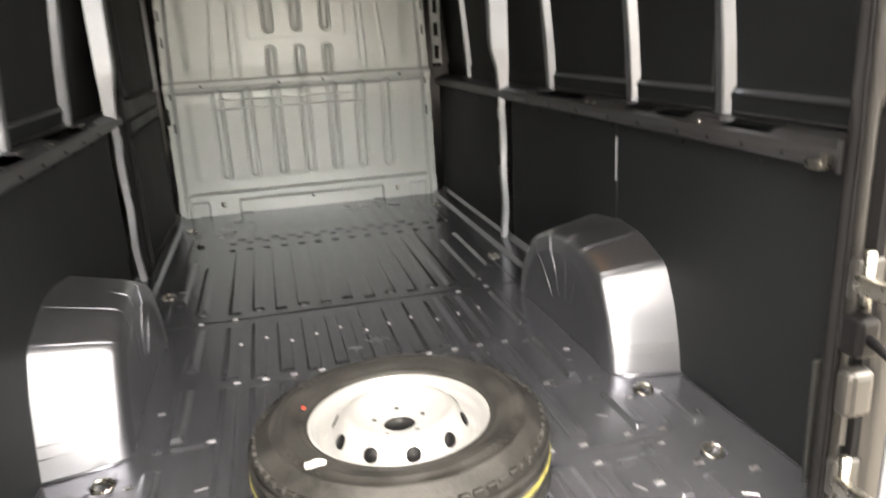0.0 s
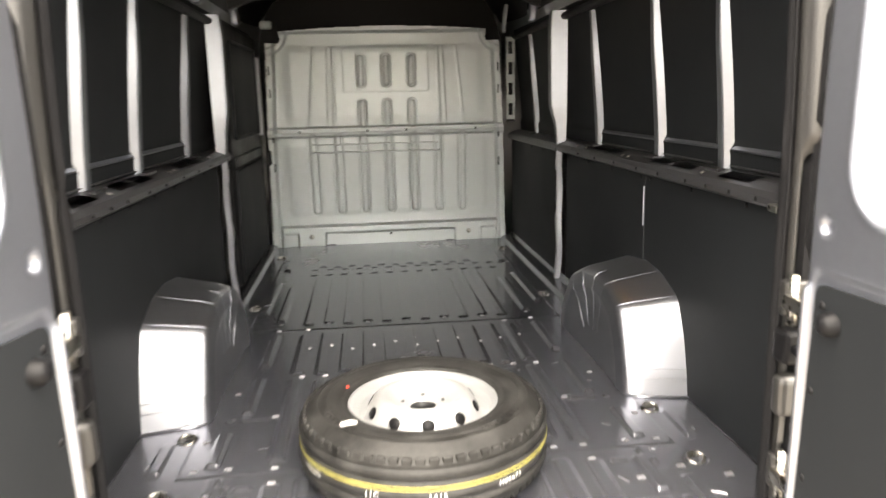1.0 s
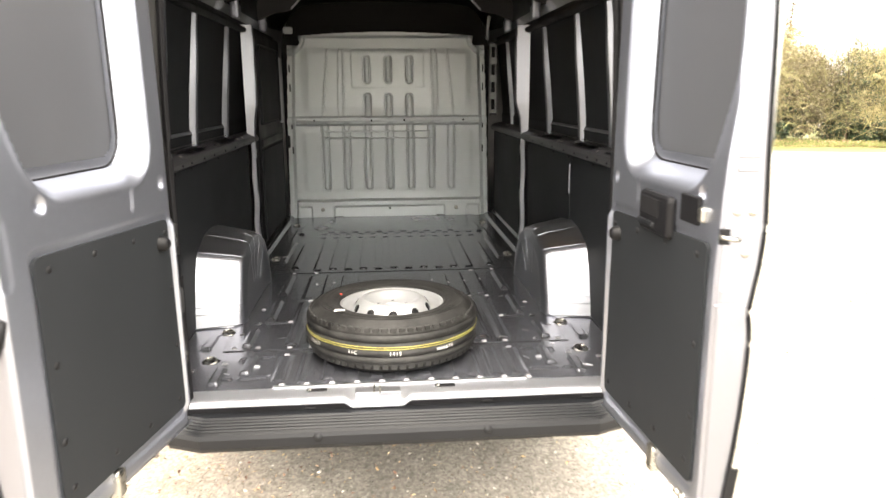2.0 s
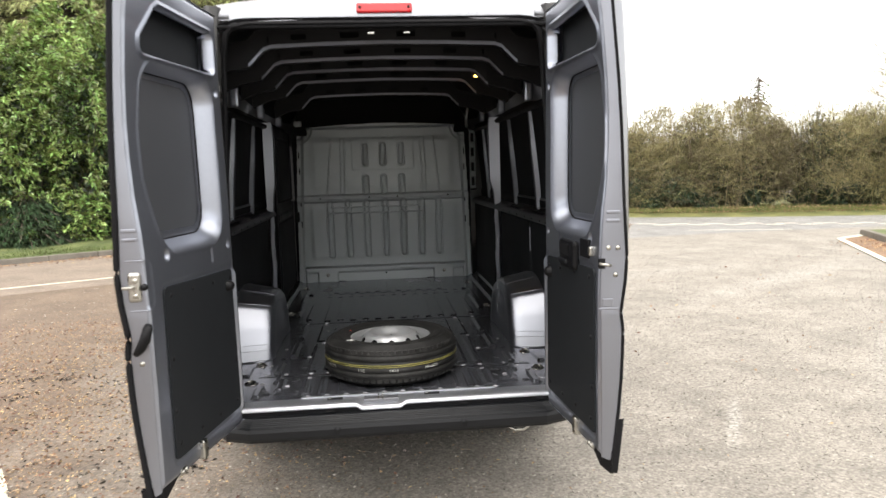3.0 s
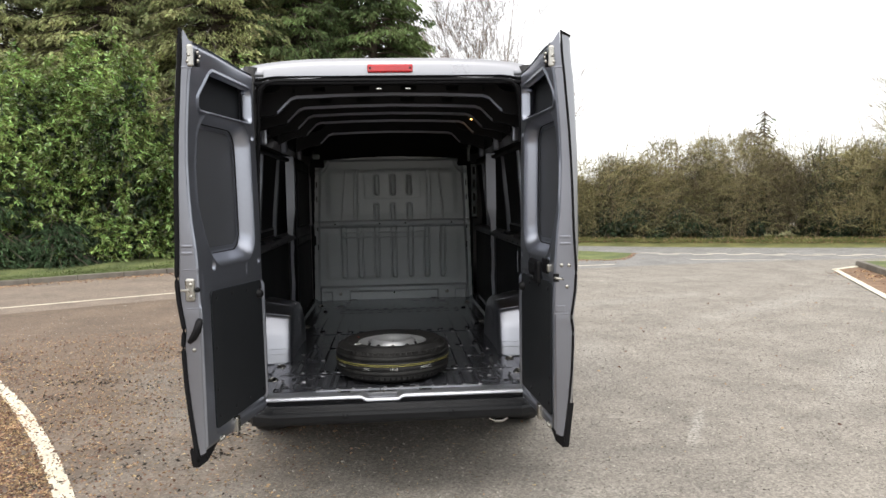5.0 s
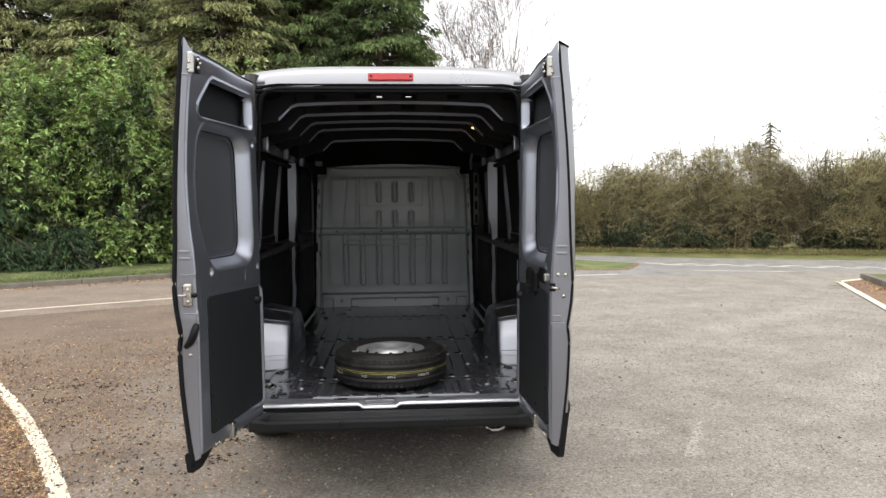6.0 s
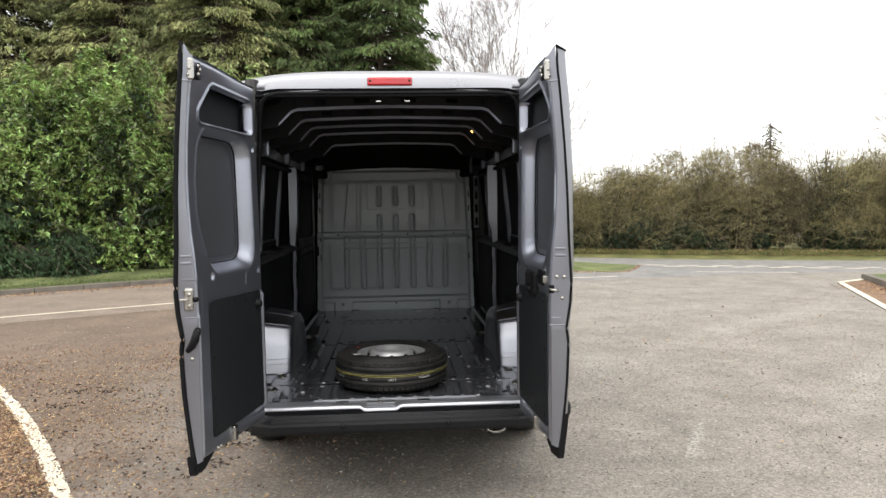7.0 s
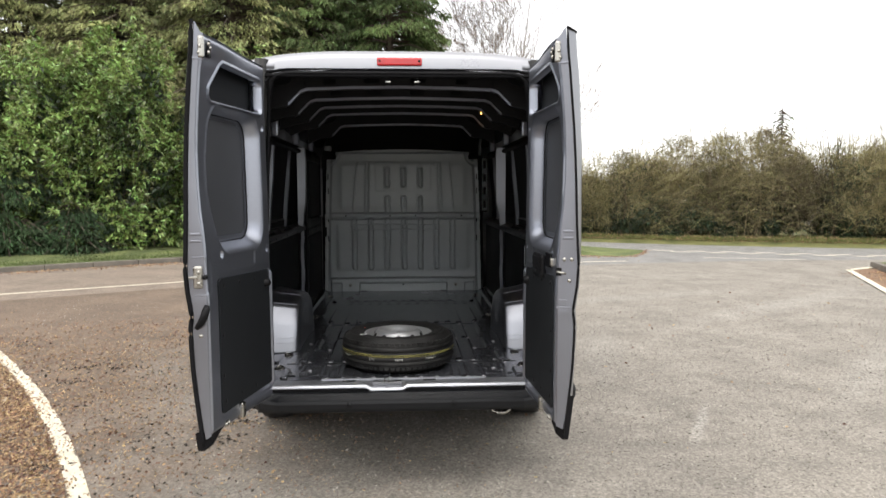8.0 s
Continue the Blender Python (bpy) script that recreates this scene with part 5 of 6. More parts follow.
    for z in (1.415, 1.445):
        fit("edge_rib", boxm(-0.022, 0.022, -0.002, 0.005, -0.006, 0.006, 0.003), PAINT_FLANGE, 0.55, z)
    fit("flange_bead", boxm(-0.026, 0.026, -0.002, 0.004, -0.004, 0.004, 0.0018), PAINT_FLANGE, 0.55, 2.165)


rear_door(-1, (-0.684, -0.2), (-0.838, -1.188), "grey rear door swung open, with latch and pull handle")
rear_door(1, (0.661, -0.2), (0.683, -1.2), "grey rear door swung open, with black inside handle")

# ==== the spare wheel lying on the load floor ====
wheel = thing("spare_wheel", "new steel spare wheel with tyre lying flat on the load floor", "wheel", place=(-0.025, 0.464, FLOOR + 0.01))
R = 0.343
half = [(0.208, 0.02), (0.212, 0.012), (0.22, 0.008), (0.224, 0.0095), (0.228, 0.006), (0.25, 0.0), (0.262, 0.0002), (0.264, -0.001), (0.268, 0.0005), (0.288, 0.004), (0.29, 0.002), (0.294, 0.0055), (0.308, 0.014), (0.322, 0.026), (0.332, 0.038), (0.338, 0.048)]
tread = []
for a, b in ((0.05, 0.074), (0.08, 0.102), (0.107, 0.127), (0.133, 0.158)):
    tread += [(R - 0.012, a - 0.001), (R, a), (R, b), (R - 0.012, b + 0.001)]
prof = half + tread + [(r, 0.208 - z) for r, z in half[::-1]]
part("tyre", lathe(prof + [(0.2, 0.18), (0.2, 0.03), prof[0]], 120), TYRE, wheel, "black tyre with grooved tread", True)
# shoulder blocks and sipes
for z0, z1 in ((0.163, 0.184), (0.024, 0.045)):
    block = None
    for k in range(64):
        if block is None:
            bm = boxm(0.322, 0.3335, -0.0125, 0.0125, z0, z1, 0.003, 1)
            ob = part("tread_block", bm, TYRE, wheel)
            block = ob.data
        else:
            ob = new("tread_block", block)
            ob.parent = wheel
        ob.matrix_local = Matrix.Rotation(2 * math.pi * k / 64, 4, "Z")
for z in (0.107, 0.1155):
    part("yellow_line", lathe([(R + 0.0003, z - 0.0012), (R + 0.001, z - 0.0006), (R + 0.001, z + 0.0006), (R + 0.0003, z + 0.0012)], 120), YELLOW, wheel, "thin yellow paint line round the tread", True)
part("rim", lathe([(0.037, 0.162), (0.037, 0.1705), (0.0395, 0.173), (0.05, 0.174), (0.07, 0.177), (0.081, 0.184), (0.09, 0.193), (0.1, 0.203), (0.11, 0.209), (0.12, 0.209), (0.13, 0.2035), (0.14, 0.193), (0.151, 0.175), (0.16, 0.152), (0.167, 0.137), (0.174, 0.131), (0.1805, 0.136), (0.1835, 0.156), (0.186, 0.163), (0.193, 0.166), (0.1965, 0.172), (0.1985, 0.186), (0.204, 0.191), (0.21, 0.189), (0.2115, 0.178)], 96), RIM, wheel, "silver steel rim with round holes", True)
part("hub_hole", lathe([(0.0005, 0.165), (0.045, 0.165), (0.045, 0.16)], 40), BLACK, wheel, smooth=True)
for k in range(10):
    a = radians(19 + 36 * k)
    o = part("vent_hole", lathe([(0.0005, 0.0015), (0.0155, 0.0015), (0.0175, -0.002)], 18), BLACK, wheel, smooth=True)
    o.matrix_local = pose(0.1495 * math.cos(a), 0.1495 * math.sin(a), 0.1782) @ Matrix.Rotation(a, 4, "Z") @ pose(0, 0, 0, 0, 60, 0)
for k in range(5):
    a = 2 * math.pi * (k + 0.2) / 5
    o = part("bolt_hole", lathe([(0.0005, 0.0008), (0.0052, 0.0008), (0.0062, 0.0)], 12), BLACK, wheel)
    o.matrix_local = pose(0.06 * math.cos(a), 0.06 * math.sin(a), 0.1757)
part("red_dot", lathe([(0.0005, 0.0028), (0.009, 0.0022), (0.011, 0.0)], 12), REDDOT, wheel).matrix_local = pose(-0.216, 0.09, 0.2005)
bm = bmesh.new()
prism(bm, [(-0.02, -0.012), (0.022, -0.014), (0.026, 0.002), (0.012, 0.013), (-0.016, 0.01)], lambda a, b, d: (a, b, d), 0, 0.0008)
part("sticker", bm, WHITE, wheel, "torn white paper label").matrix_local = pose(-0.205, -0.165, 0.2092, 0, 0, 12)
for a0, n in ((-160, 7), (-60, 8), (35, 7), (110, 9)):  # raised sidewall lettering, too worn to read
    bm = bmesh.new()
    for i in range(n):
        w = radians(a0 + i * 4.2)
        g = bmesh.ops.create_cube(bm, size=1)
        for q in g["verts"]:
            q.co = Matrix.Rotation(w, 3, "Z") @ Vector((0.272 + q.co.x * 0.02, q.co.y * 0.006, 0.2075 + q.co.z * 0.002))
    part("sidewall_lettering", bm, TYRE, wheel)
part("valve", tube([(-0.165, -0.1, 0.1), (-0.16, -0.095, 0.15)], 0.005, 8), RUBBER, wheel)
# stencilled marks round the tread
def stencil(text, angle, z=0.084, size=0.021):
    """White stencilled characters, bent round the tread."""
    cu = bpy.data.curves.new("stencil", "FONT")
    cu.body, cu.size, cu.align_x, cu.space_character = text, size, "CENTER", 1.15
    tmp = bpy.data.objects.new("stencil", cu)
    me = bpy.data.meshes.new_from_object(tmp)
    bpy.data.objects.remove(tmp)
    for v in me.vertices:
        a = radians(angle) + v.co.x / R
        v.co = ((R + 0.0009) * math.cos(a), (R + 0.0009) * math.sin(a), z + v.co.y)
    me.materials.clear()
    part("tread_marking", me, WHITE, wheel, "small white stencilled characters")


for word, angle in (("H06673", -150), ("11C", -116), ("1415", -89), ("H06673", -56), ("1415", -10), ("H06673", 60), ("11C", 130)):
    stencil(word, angle)

# ==== trees, hedges and what lies on the ground ====
rng = np.random.default_rng(7)


def unit(v):
    return v / np.maximum(np.linalg.norm(v, axis=-1, keepdims=True), 1e-9)


def leaves(pos, along, length, width, droop=0.25, rnd=rng):
    """Pointed leaves: each a blade folded along its midrib, from pos, growing along."""
    n = len(pos)
    along = unit(along)
    side = unit(np.cross(along, unit(rnd.normal(size=(n, 3)) + np.array((0, 0, 1.2)))))
    up = np.cross(side, along)
    L = (length * rnd.uniform(0.65, 1.25, n))[:, None]
    W = (width * rnd.uniform(0.7, 1.2, n))[:, None]
    mid = pos + along * L * 0.5
    tip = pos + along * L + np.array((0, 0, -1)) * L * droop
    P = np.stack([pos, mid + side * W * 0.5 + up * W * 0.2, tip, mid - side * W * 0.5 + up * W * 0.2], 1)
    b = np.arange(n)[:, None, None] * 4
    f = (np.array([[0, 2, 1], [0, 3, 2]])[None] + b).reshape(-1, 3)
    return raw(P, f)


def ribbons(a, b, c, w0, w1):
    """Thin twigs from a over b to c, three-sided so that they have body from every direction."""
    n = len(a)
    t = unit(c - a)
    s = unit(np.cross(t, rng.normal(size=(n, 3))))
    u = np.cross(t, s)
    rows = []
    for p, w in ((a, w0), (b, (w0 + w1) / 2), (c, w1)):
        w = np.broadcast_to(np.asarray(w, float), (n,))[:, None]
        rows.append(np.stack([p + s * w, p + (-0.5 * s + 0.87 * u) * w, p + (-0.5 * s - 0.87 * u) * w], 1))
    P = np.stack(rows, 1).reshape(n, 9, 3)
    f = []
    for r in (0, 3):
        for k in range(3):
            f.append((r + k, r + (k + 1) % 3, r + 3 + (k + 1) % 3, r + 3 + k))
    return raw(P, (np.array(f)[None] + np.arange(n)[:, None, None] * 9).reshape(-1, 4))


def crown_points(n, size, lumps, rnd, shell=0.55, small=1.0):
    """Twig ends in an uneven crown: lumps of many sizes gathered on a rounded body with gaps between."""
    c = unit(rnd.normal(size=(lumps, 3)))
    c[:, 2] = np.abs(c[:, 2]) * 1.0 - 0.15
    c = c * rnd.uniform(shell, 1.0, (lumps, 1))
    r = rnd.uniform(0.16, 0.34, lumps) * small
    k = rnd.integers(0, lumps, n)
    d = unit(rnd.normal(size=(n, 3)))
    p = c[k] + d * (r[k] * rnd.uniform(0.55, 1.0, n) ** 0.5)[:, None]
    return p * np.array(size), unit(d + 0.5 * unit(c[k]))


def laurel(x, y, w, d, h, n, label):
    t = thing("laurel_bush", label, "bush", "laurel bushes on the verge", (x, y, 0.08))
    h, n = h * 1.1, int(n * 0.85)
    p, o = crown_points(n, (w / 2, d / 2, h * 0.62), 130, rng, 0.45, 0.62)
    p[:, 2] = np.abs(p[:, 2] + h * 0.3) + 0.1
    p[:, :2] *= (0.72 + 0.28 * np.clip(p[:, 2] / (0.35 * h), 0, 1))[:, None]
    low = rng.integers(0, n, n // 4)  # shoots down to the ground
    p[low, 2] = rng.uniform(0.1, 1.3, n // 4)
    # a rosette of leaves round the end of each shoot
    m = 8
    ax = unit(o + np.array((0, 0, 0.5)) + rng.normal(size=(n, 3)) * 0.35)
    s1 = unit(np.cross(ax, rng.normal(size=(n, 3))))
    s2 = np.cross(ax, s1)
    turn = rng.uniform(0, 2 * np.pi, (n, m))
    al = (ax[:, None] * rng.uniform(0.15, 1.0, (n, m, 1)) + s1[:, None] * np.cos(turn)[..., None] + s2[:, None] * np.sin(turn)[..., None]).reshape(-1, 3)
    pos = (p[:, None] - ax[:, None] * rng.uniform(0, 0.16, (n, m, 1))).reshape(-1, 3)
    part("crown", leaves(pos, al, 0.155, 0.056, 0.12), LAUREL, t, "glossy green laurel leaves")
    # darker leaves fill the inside, so the bush's inner shade is in their colour
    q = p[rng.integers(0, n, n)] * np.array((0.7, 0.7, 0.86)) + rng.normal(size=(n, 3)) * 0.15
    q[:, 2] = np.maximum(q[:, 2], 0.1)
    part("inner_leaves", leaves(q, rng.normal(size=(n, 3)), 0.2, 0.09), IVY_SHADE, t, "dark shaded leaves inside the bush")
    k = 24
    base = np.c_[rng.uniform(-w * 0.2, w * 0.2, k), rng.uniform(-d * 0.2, d * 0.2, k), np.zeros(k)]
    e = p[rng.integers(0, n, k)] * 0.9
    part("branchwork", ribbons(base, (base + e) / 2 + np.array((0, 0, 0.3)), e, 0.018, 0.006), BARK, t, "brown woody stems")


def conifer(x, y, h, spread, mat, n, label, bare=0.06, leaf=0.17, taper=0.75):
    t = thing("conifer", label, "tree", "conifers behind the bushes", (x, y, 0.08))
    part("trunk", tube([(0, 0, -0.1), (0.03, 0, h * 0.3), (0, 0.02, h * 0.7), (0, 0, h)], [0.22 * h / 12, 0.17 * h / 12, 0.08 * h / 12, 0.01], 8), BARK, t, "tapered brown trunk", True)
    nb = int(80 + 34 * h)
    z = h * (bare + (0.97 - bare) * rng.uniform(0, 1, nb) ** 0.9)
    az = rng.uniform(0, 2 * np.pi, nb)
    ln = spread * (1 - z / h) ** taper * rng.uniform(0.65, 1.12, nb) + 0.25
    out = np.c_[np.cos(az), np.sin(az), np.zeros(nb)]
    a = np.c_[np.zeros(nb), np.zeros(nb), z]
    c = a + out * ln[:, None] + np.c_[np.zeros(nb), np.zeros(nb), -0.16 * ln - 0.1]
    b = (a + c) / 2 + np.c_[np.zeros(nb), np.zeros(nb), 0.1 * ln]
    part("branchwork", ribbons(a, b, c, 0.02 + 0.012 * ln, 0.005), BARK, t, "thin spreading limbs")
    k = rng.integers(0, nb, n)
    f = rng.uniform(0.22, 1.05, n) ** 0.7
    q = (1 - f)[:, None] ** 2 * a[k] + 2 * (f * (1 - f))[:, None] * b[k] + (f ** 2)[:, None] * c[k]
    perp = np.c_[-np.sin(az[k]), np.cos(az[k]), np.zeros(n)]
    sgn = rng.uniform(-1, 1, n)[:, None]
    q = q + perp * sgn * (0.22 + 0.14 * ln[k] * (1.1 - f))[:, None]
    al = out[k] * 0.8 + perp * sgn * 0.8 + rng.normal(size=(n, 3)) * 0.3 + np.array((0, 0, -0.25))
    q[:, 2] -= np.abs(rng.normal(size=n)) * 0.12 * (0.4 + ln[k] / 4)
    part("crown", leaves(q, al, leaf, leaf * 0.3, 0.45), mat, t, "drooping evergreen sprays")


def bare_tree(x, y, h, label, seed, mat=BIRCH, levels=5, group="bare trees"):
    r = np.random.default_rng(seed)
    t = thing("bare_tree", label, "tree", group, (x, y, 0.05))
    A, B, C, W0, W1 = [], [], [], [], []

    def grow(p, d, ln, w, lv):
        q = p + d * ln
        mid = (p + q) / 2 + r.normal(size=3) * ln * 0.05
        A.append(p), B.append(mid), C.append(q), W0.append(w), W1.append(w * 0.62)
        if lv == 0:
            return
        for _ in range(r.integers(2, 5)):
            f = r.uniform(0.35, 1.0)
            s = p + (q - p) * f
            nd = d + r.normal(size=3) * 0.36 + np.array((0, 0, 0.16 if lv > 1 else -0.2))
            grow(s, nd / np.linalg.norm(nd), ln * r.uniform(0.5, 0.75), w * 0.46 * (1.15 - 0.4 * f), lv - 1)
        nd = d + r.normal(size=3) * 0.18 + np.array((0, 0, 0.1))
        grow(q, nd / np.linalg.norm(nd), ln * 0.72, w * 0.6, lv - 1)

    grow(np.array((0.0, 0, 0)), np.array((0.03, 0, 1.0)), h * 0.33, h * 0.0046, levels)
    first = ribbons(np.array(A[:1]), np.array(B[:1]), np.array(C[:1]), np.array(W0[:1]), np.array(W1[:1]))
    part("trunk", first, mat, t, "pale tapered trunk")
    part("crown", ribbons(np.array(A[1:]), np.array(B[1:]), np.array(C[1:]), np.maximum(np.array(W0[1:]), 0.0058), np.maximum(np.array(W1[1:]), 0.0042)), BIRCHTWIG if mat is BIRCH else mat, t, "leafless branches and fine twigs")


def hedge_shrub(x, y, w, d, h, tw, lf, leafmat, label, lean=0.0):
    t = thing("hedge_shrub", label, "shrub", "overgrown hedge shrubs", (x, y, 0.1))
    k = 22
    base = np.c_[rng.uniform(-w * 0.42, w * 0.42, k), rng.uniform(-d * 0.3, d * 0.3, k), np.zeros(k)]
    tip = np.c_[base[:, 0] * 1.15 + rng.normal(size=k) * 0.3 + lean, base[:, 1] * 1.3, h * rng.uniform(0.5, 0.95, k)]
    mid = (base + tip) / 2 + rng.normal(size=(k, 3)) * 0.2
    part("branchwork", ribbons(base, mid, tip, 0.02, 0.006), TWIG, t, "woody upright stems")
    # arching twigs, combed one way within each mass of the shrub
    tw, lf = int(tw * 4.2), int(lf * 5)
    p, o = crown_points(tw, (w * 0.66, d * 0.6, h * 0.62), 34, rng, 0.15)
    p[:, 2] = np.abs(p[:, 2] + h * 0.22) + 0.02
    thin = (p[:, 2] < 0.4 * h) & (rng.uniform(size=tw) < 0.5)  # fewer twigs low down, where the heart shows through
    p, o = p[~thin], o[~thin]
    tw = len(p)
    flow = np.array((rng.uniform(-0.6, 0.6), -0.3, 0.1))
    al = o * 0.8 + rng.normal(size=(tw, 3)) * 0.75 + flow
    ln = rng.uniform(0.15, 0.55, tw)[:, None]
    c = p + unit(al) * ln
    c[:, 2] -= 0.45 * ln[:, 0] ** 2
    c[:, 2] = np.maximum(c[:, 2], 0.02)
    part("branchwork", ribbons(p, (p + c) / 2 + np.array((0, 0, 0.05)), c, 0.006, 0.0035), OLIVE if leafmat is HEDGELEAF and int(x * 10) % 3 else TWIG, t, "tangled bare winter twigs")
    j = rng.integers(0, tw, lf)
    f = rng.uniform(0, 1, lf)[:, None]
    q = p[j] * (1 - f) + c[j] * f + rng.normal(size=(lf, 3)) * 0.05
    part("crown", leaves(q, rng.normal(size=(lf, 3)), 0.06, 0.032), leafmat, t, "sparse small leaves")
    # dark ivy leaves low in the heart of the shrub, standing in for its deep shade
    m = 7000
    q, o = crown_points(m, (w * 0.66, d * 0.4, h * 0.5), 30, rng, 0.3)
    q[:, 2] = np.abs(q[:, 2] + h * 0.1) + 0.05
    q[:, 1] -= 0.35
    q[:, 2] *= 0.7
    # long arching sprays swept sideways over the front and the top
    k = 420
    a = np.c_[rng.uniform(-w * 0.6, w * 0.6, k), rng.uniform(-d * 0.62, d * 0.3, k), rng.uniform(0.02, 0.7, k) * h]
    dirs = unit(np.c_[rng.normal(size=k) * 0.55 + flow[0] * 1.3, rng.normal(size=k) * 0.3 - 0.3, rng.uniform(0.1, 0.9, k)])
    ln = rng.uniform(0.5, 1.3, k)[:, None]
    b = a + dirs * ln * 0.55
    c = a + dirs * ln + np.array((0, 0, -0.28)) * ln
    part("branchwork", ribbons(a, b, c, 0.007, 0.003), OLIVE if int(x * 10) % 4 else TWIG, t, "long arching bare sprays")
    j = rng.integers(0, k, k * 9)
    f = rng.uniform(0.2, 1, k * 9)[:, None]
    p2 = np.where(f < 0.55, a[j] + (b[j] - a[j]) * f / 0.55, b[j] + (c[j] - b[j]) * (f - 0.55) / 0.45)
    c2 = p2 + unit(dirs[j] + rng.normal(size=(k * 9, 3)) * 0.7) * rng.uniform(0.1, 0.32, k * 9)[:, None]
    part("branchwork", ribbons(p2, (p2 + c2) / 2 + np.array((0, 0, 0.02)), c2, 0.004, 0.002), OLIVE, t, "side twigs of the arching sprays")
    part("ivy", leaves(q, rng.normal(size=(m, 3)), 0.09, 0.06), IVY_SHADE, t, "dark ivy inside the shrub")


# along the verge at the car park
laurel(-10.4, 15.4, 5.0, 3.8, 5.4, 4600, "large glossy green laurel bush on the verge")
laurel(-7.4, 15.8, 4.8, 3.8, 6.3, 5600, "tall bright green laurel bush on the verge")
laurel(-4.4, 16.5, 4.6, 3.6, 5.9, 5000, "rounded green laurel bush beside the conifers")
laurel(-9.0, 14.9, 3.8, 3.2, 5.6, 3600, "green laurel bush between its neighbours on the verge")
laurel(-12.2, 15.2, 3.8, 3.2, 4.9, 3000, "green laurel bush between its neighbours on the verge")
laurel(-13.8, 14.4, 4.6, 3.8, 5.2, 3600, "green laurel bush at the bend of the road")
laurel(-1.5, 18.2, 3.6, 3.0, 5.0, 3000, "green laurel bush behind the van")
for x, y, h, w, n in ((-11.4, 13.5, 3.1, 1.9, 17000), (-9.8, 14.0, 2.3, 1.5, 11000), (-8.3, 14.4, 1.3, 1.2, 6000)):
    conifer(x, y, h, w, SPRUCE, n, "low dark spruce under the laurels", 0.02, 0.12, 0.4)
conifer(-13.0, 21.0, 14.0, 4.2, CONIFER_DRY, 60000, "tall brownish cypress behind the bushes")
conifer(-9.3, 21.5, 15.0, 4.2, CONIFER_DRY, 75000, "tall brownish cypress behind the bushes")
conifer(-5.8, 21.0, 15.0, 4.0, CONIFER_DRY, 75000, "tall brownish cypress behind the bushes")
conifer(-3.2, 22.0, 14.0, 3.8, CONIFER, 75000, "tall dark green conifer behind the van")
conifer(-0.5, 21.5, 13.0, 3.4, CONIFER, 75000, "dark green conifer with drooping sprays")
conifer(-11.0, 25.0, 15.0, 4.6, CONIFER_DRY, 36000, "tall brownish cypress in the back row", leaf=0.22)
conifer(-7.4, 25.5, 16.0, 4.6, CONIFER_DRY, 36000, "tall brownish cypress in the back row", leaf=0.22)
conifer(-4.2, 25.0, 15.0, 4.4, CONIFER, 36000, "tall dark conifer in the back row", leaf=0.22)
conifer(-17.0, 20.0, 14.0, 4.2, CONIFER, 30000, "tall dark green conifer at the bend", leaf=0.22)
bare_tree(4.55, 27.5, 13.0, "tall bare birch with fine hanging twigs", 3, BIRCH, 6)
bare_tree(3.2, 28.5, 12.0, "bare birch beside the conifers", 9)
bare_tree(20.5, 22.0, 8.5, "bare tree above the hedge", 11, TWIG)
for i, (x, y, h) in enumerate(((9.6, 21.5, 4.0), (11.4, 20.8, 4.6), (12.7, 20.8, 4.5), (17.3, 19.6, 5.2), (18.6, 19.3, 5.0))):
    bare_tree(x, y, h, "small bare hedgerow tree above the hedge", 20 + i, TWIG, 4, "small hedgerow trees")

# the hedge across the far road
for i, (x, y, w, h, tw, lf, lm) in enumerate((
        (6.2, 23.4, 3.0, 3.0, 2600, 1800, HEDGELEAF), (8.2, 22.6, 2.8, 3.3, 2800, 3000, IVY_SHADE), (10.0, 21.8, 3.0, 3.9, 3400, 2400, HEDGELEAF),
        (11.7, 21.2, 2.8, 4.35, 3600, 2600, HEDGELEAF), (13.5, 20.6, 1.1, 3.9, 700, 2600, IVY_SHADE), (14.9, 20.2, 2.2, 3.95, 3200, 2600, HEDGELEAF), (15.5, 20.4, 2.6, 4.0, 2800, 3600, IVY_SHADE),
        (17.2, 19.6, 3.2, 4.8, 3800, 3200, HEDGELEAF), (19.6, 18.8, 3.4, 4.8, 3400, 3000, HEDGELEAF), (22.4, 18.0, 3.6, 4.3, 2600, 2200, HEDGELEAF), (4.0, 24.6, 3.2, 2.8, 1800, 1600, HEDGELEAF))):
    hedge_shrub(x, y - 2.8, w, 2.6, h * (1.06 if x < 11 else 0.94), tw, lf, lm, "overgrown winter hedge shrub of bare twigs" if lm is HEDGELEAF else "ivy-covered dark hedge shrub")
conifer(14.25, 22.5, 4.72, 0.3, CONIFER, 200, "slim young conifer rising above the hedge", leaf=0.13)

# rough grass blades along the kerbs
n = 14000
gx = rng.uniform(-14, 4.4, n)
gy = verge_front(gx) + 0.14 + rng.uniform(0, 1, n) ** 1.5 * 1.9
g = part("grass", leaves(np.c_[gx, gy, np.full(n, 0.11)], np.c_[rng.normal(size=(n, 2)) * 0.5, np.ones(n)], 0.07, 0.012, 0.1), BLADE)
tagged(g, "short green grass on the verge", "grass", kind="stuff")
n = 12000
gx = rng.uniform(4.6, 20, n)
gy = 18.25 - 0.62 * (gx - 5.8) + 0.022 * (gx - 5.8) ** 2 + 0.3 + rng.uniform(0, 1, n) * 2.6
g = part("grass", leaves(np.c_[gx, gy, np.full(n, 0.12)], np.c_[rng.normal(size=(n, 2)) * 0.5, np.ones(n)], 0.15, 0.018, 0.2), DRYGRASS)
tagged(g, "rough grass in front of the hedge", "grass", kind="stuff")


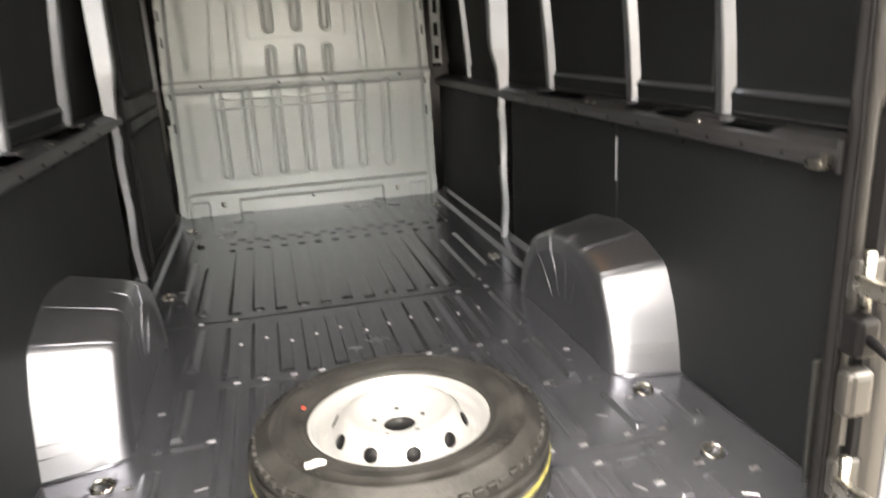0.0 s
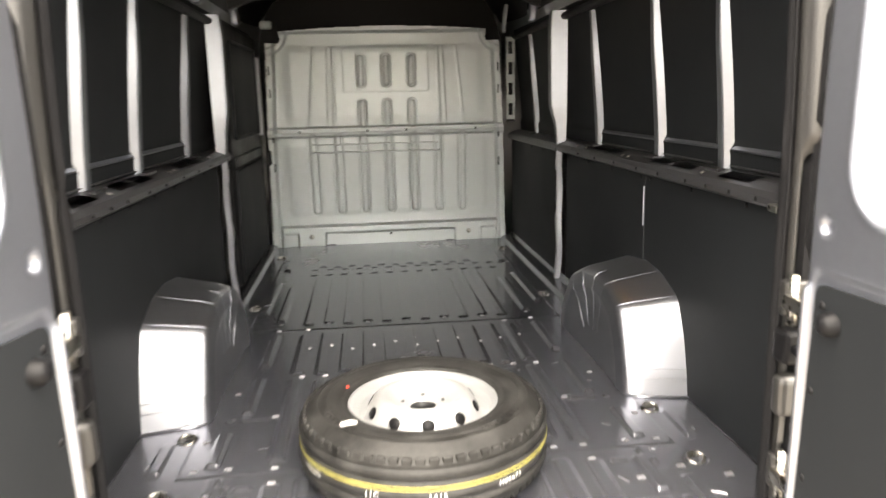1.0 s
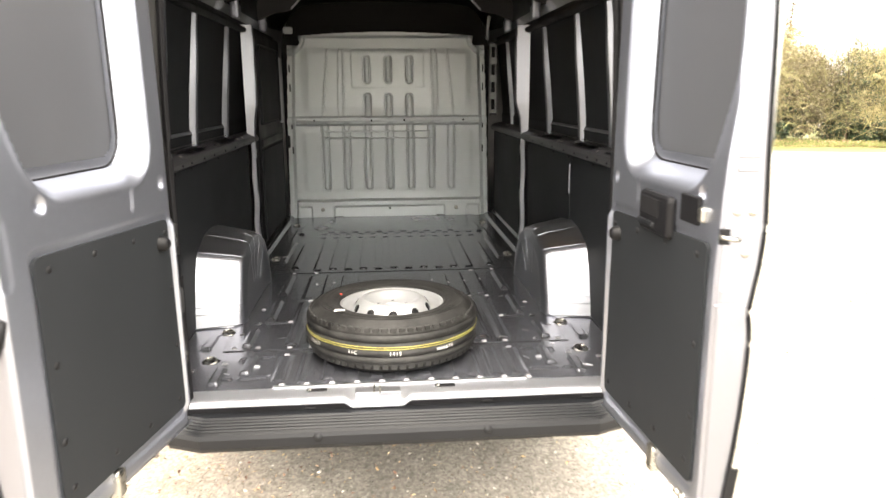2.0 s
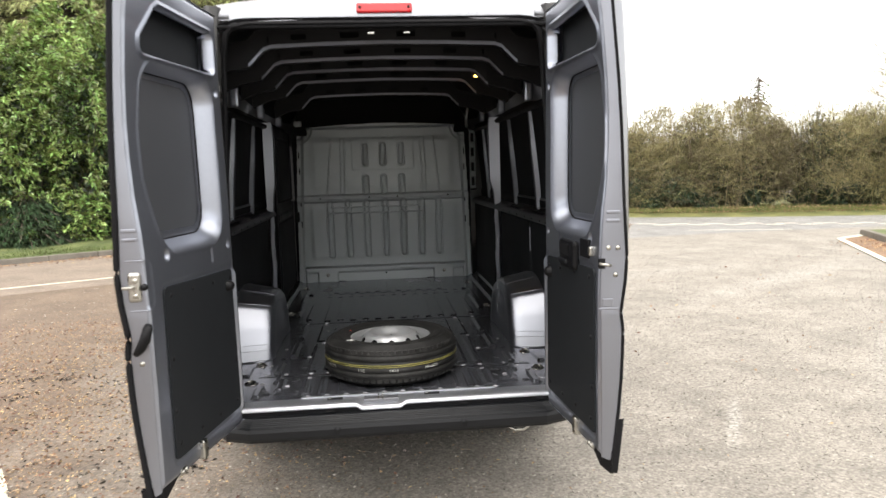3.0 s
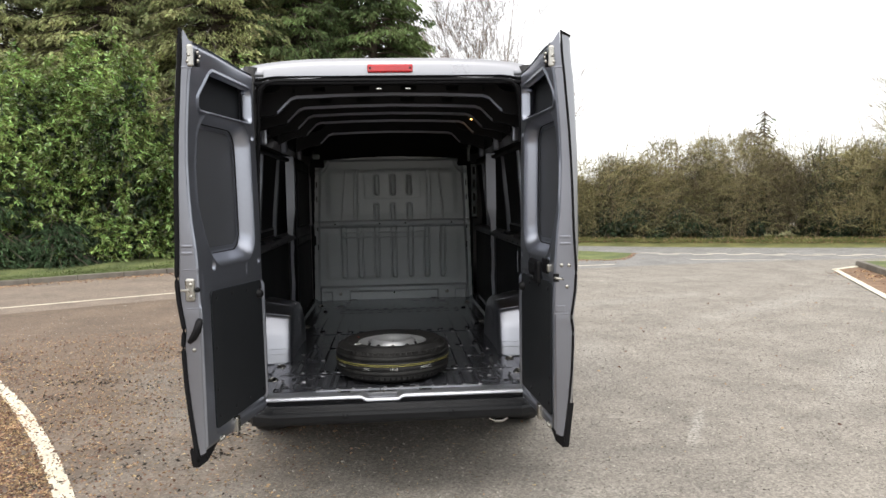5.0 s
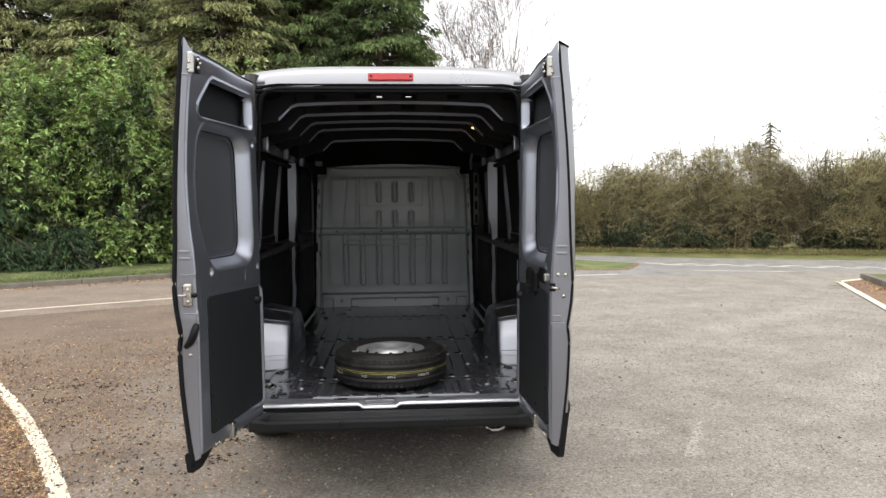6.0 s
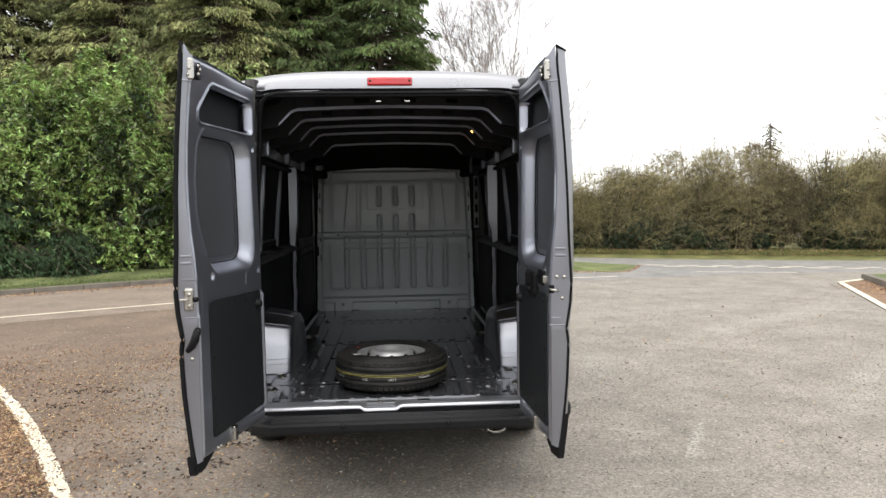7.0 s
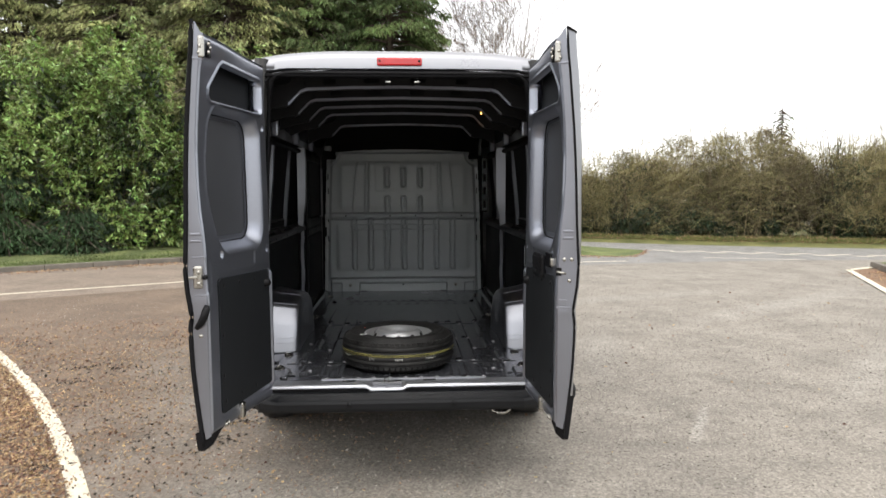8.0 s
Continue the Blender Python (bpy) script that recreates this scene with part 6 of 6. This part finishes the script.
def flakes(name, x, y, size, mat, label, thin=0.55):
    n = len(x)
    a = rng.normal(size=(n, 3)) * np.array((1, 1, 0.22))
    z = rng.uniform(0.004, 0.012, n)
    ob = part(name, leaves(np.c_[x, y, z], a, size, size * thin, 0.0), mat)
    return tagged(ob, label, name.replace("_", " "), kind="stuff")


def drift(n, x0, x1, y0, y1, lumps, kerb=False, tight=1.0):
    """Scattered places, gathered in drifts."""
    cx, cy = rng.uniform(x0, x1, lumps), rng.uniform(y0, y1, lumps)
    k = rng.integers(0, lumps, n)
    s = rng.uniform(0.15, 1.1, lumps)[k] * tight
    if kerb:
        xs = cx[k] + rng.normal(size=n) * s
        return xs, verge_front(xs) - 0.05 - np.abs(rng.normal(size=n)) * 0.3
    return cx[k] + rng.normal(size=n) * s, cy[k] + rng.normal(size=n) * s * 0.7


flakes("leaf_litter", *drift(14000, -6.0, -0.9, -0.8, 5.0, 80), 0.025, LITTER, "scattered dry brown leaves on the tarmac")
flakes("straw_litter", *drift(17000, -5.5, -0.6, -0.8, 4.5, 90), 0.024, STRAW, "straw-coloured conifer scraps strewn on the tarmac", 0.25)
ly = rng.uniform(-0.9, 4.4, 26000)
lx = -1.8 - 0.55 * ly - 0.038 * ly * ly - 0.06 - np.abs(rng.normal(size=26000)) * 0.75
flakes("leaf_litter", lx[:11000], ly[:11000], 0.026, LITTER, "thick brown leaf litter beside the bay line")
flakes("straw_litter", lx[11000:], ly[11000:], 0.03, STRAW, "straw-coloured scraps among the leaf litter", 0.3)
flakes("leaf_litter", *drift(5000, -12, 4, 0, 1, 50, True), 0.045, LITTER, "brown leaves washed along the kerb")
flakes("cone_scales", *drift(2000, -4.6, -0.9, -0.8, 4.0, 60, False, 0.28), 0.034, DARKBIT, "dark fallen cone pieces on the tarmac", 0.4)
flakes("grit", rng.uniform(-5, 9, 13000), rng.triangular(-1.4, 0.5, 12, 13000), 0.019, GRIT, "pale loose grit on the tarmac")
flakes("grit", rng.uniform(-1, 9, 30000), rng.triangular(-1.6, 0.5, 13, 30000), 0.021, DIRT, "dark flecks of dirt on the tarmac", 0.22)
flakes("leaf_litter", *drift(140, 0.5, 7, 0, 8, 60), 0.04, LITTER, "a few dry leaves blown over the tarmac")
gx = rng.uniform(4.8, 22, 9000)
gy = 18.25 - 0.62 * (gx - 5.8) + 0.022 * (gx - 5.8) ** 2 + 1.0 + np.abs(rng.normal(size=9000)) * 0.7
hb = part("leaf_litter", leaves(np.c_[gx, gy, rng.uniform(0.08, 0.2, 9000)], rng.normal(size=(9000, 3)), 0.075, 0.035), LITTER)
tagged(hb, "brown dead leaves and stems at the foot of the hedge", "leaf litter", kind="stuff")
tx = rng.uniform(4.4, 6.6, 700)
flakes("leaf_litter", tx, verge_front(tx) - 0.02 + rng.normal(size=700) * 0.1, 0.035, LITTER, "brown leaves round the tip of the verge")
flakes("leaf_litter", *drift(1400, 8.7, 9.6, 7.0, 9.4, 20, False, 0.35), 0.05, LITTER, "brown leaf litter in the planting bed")
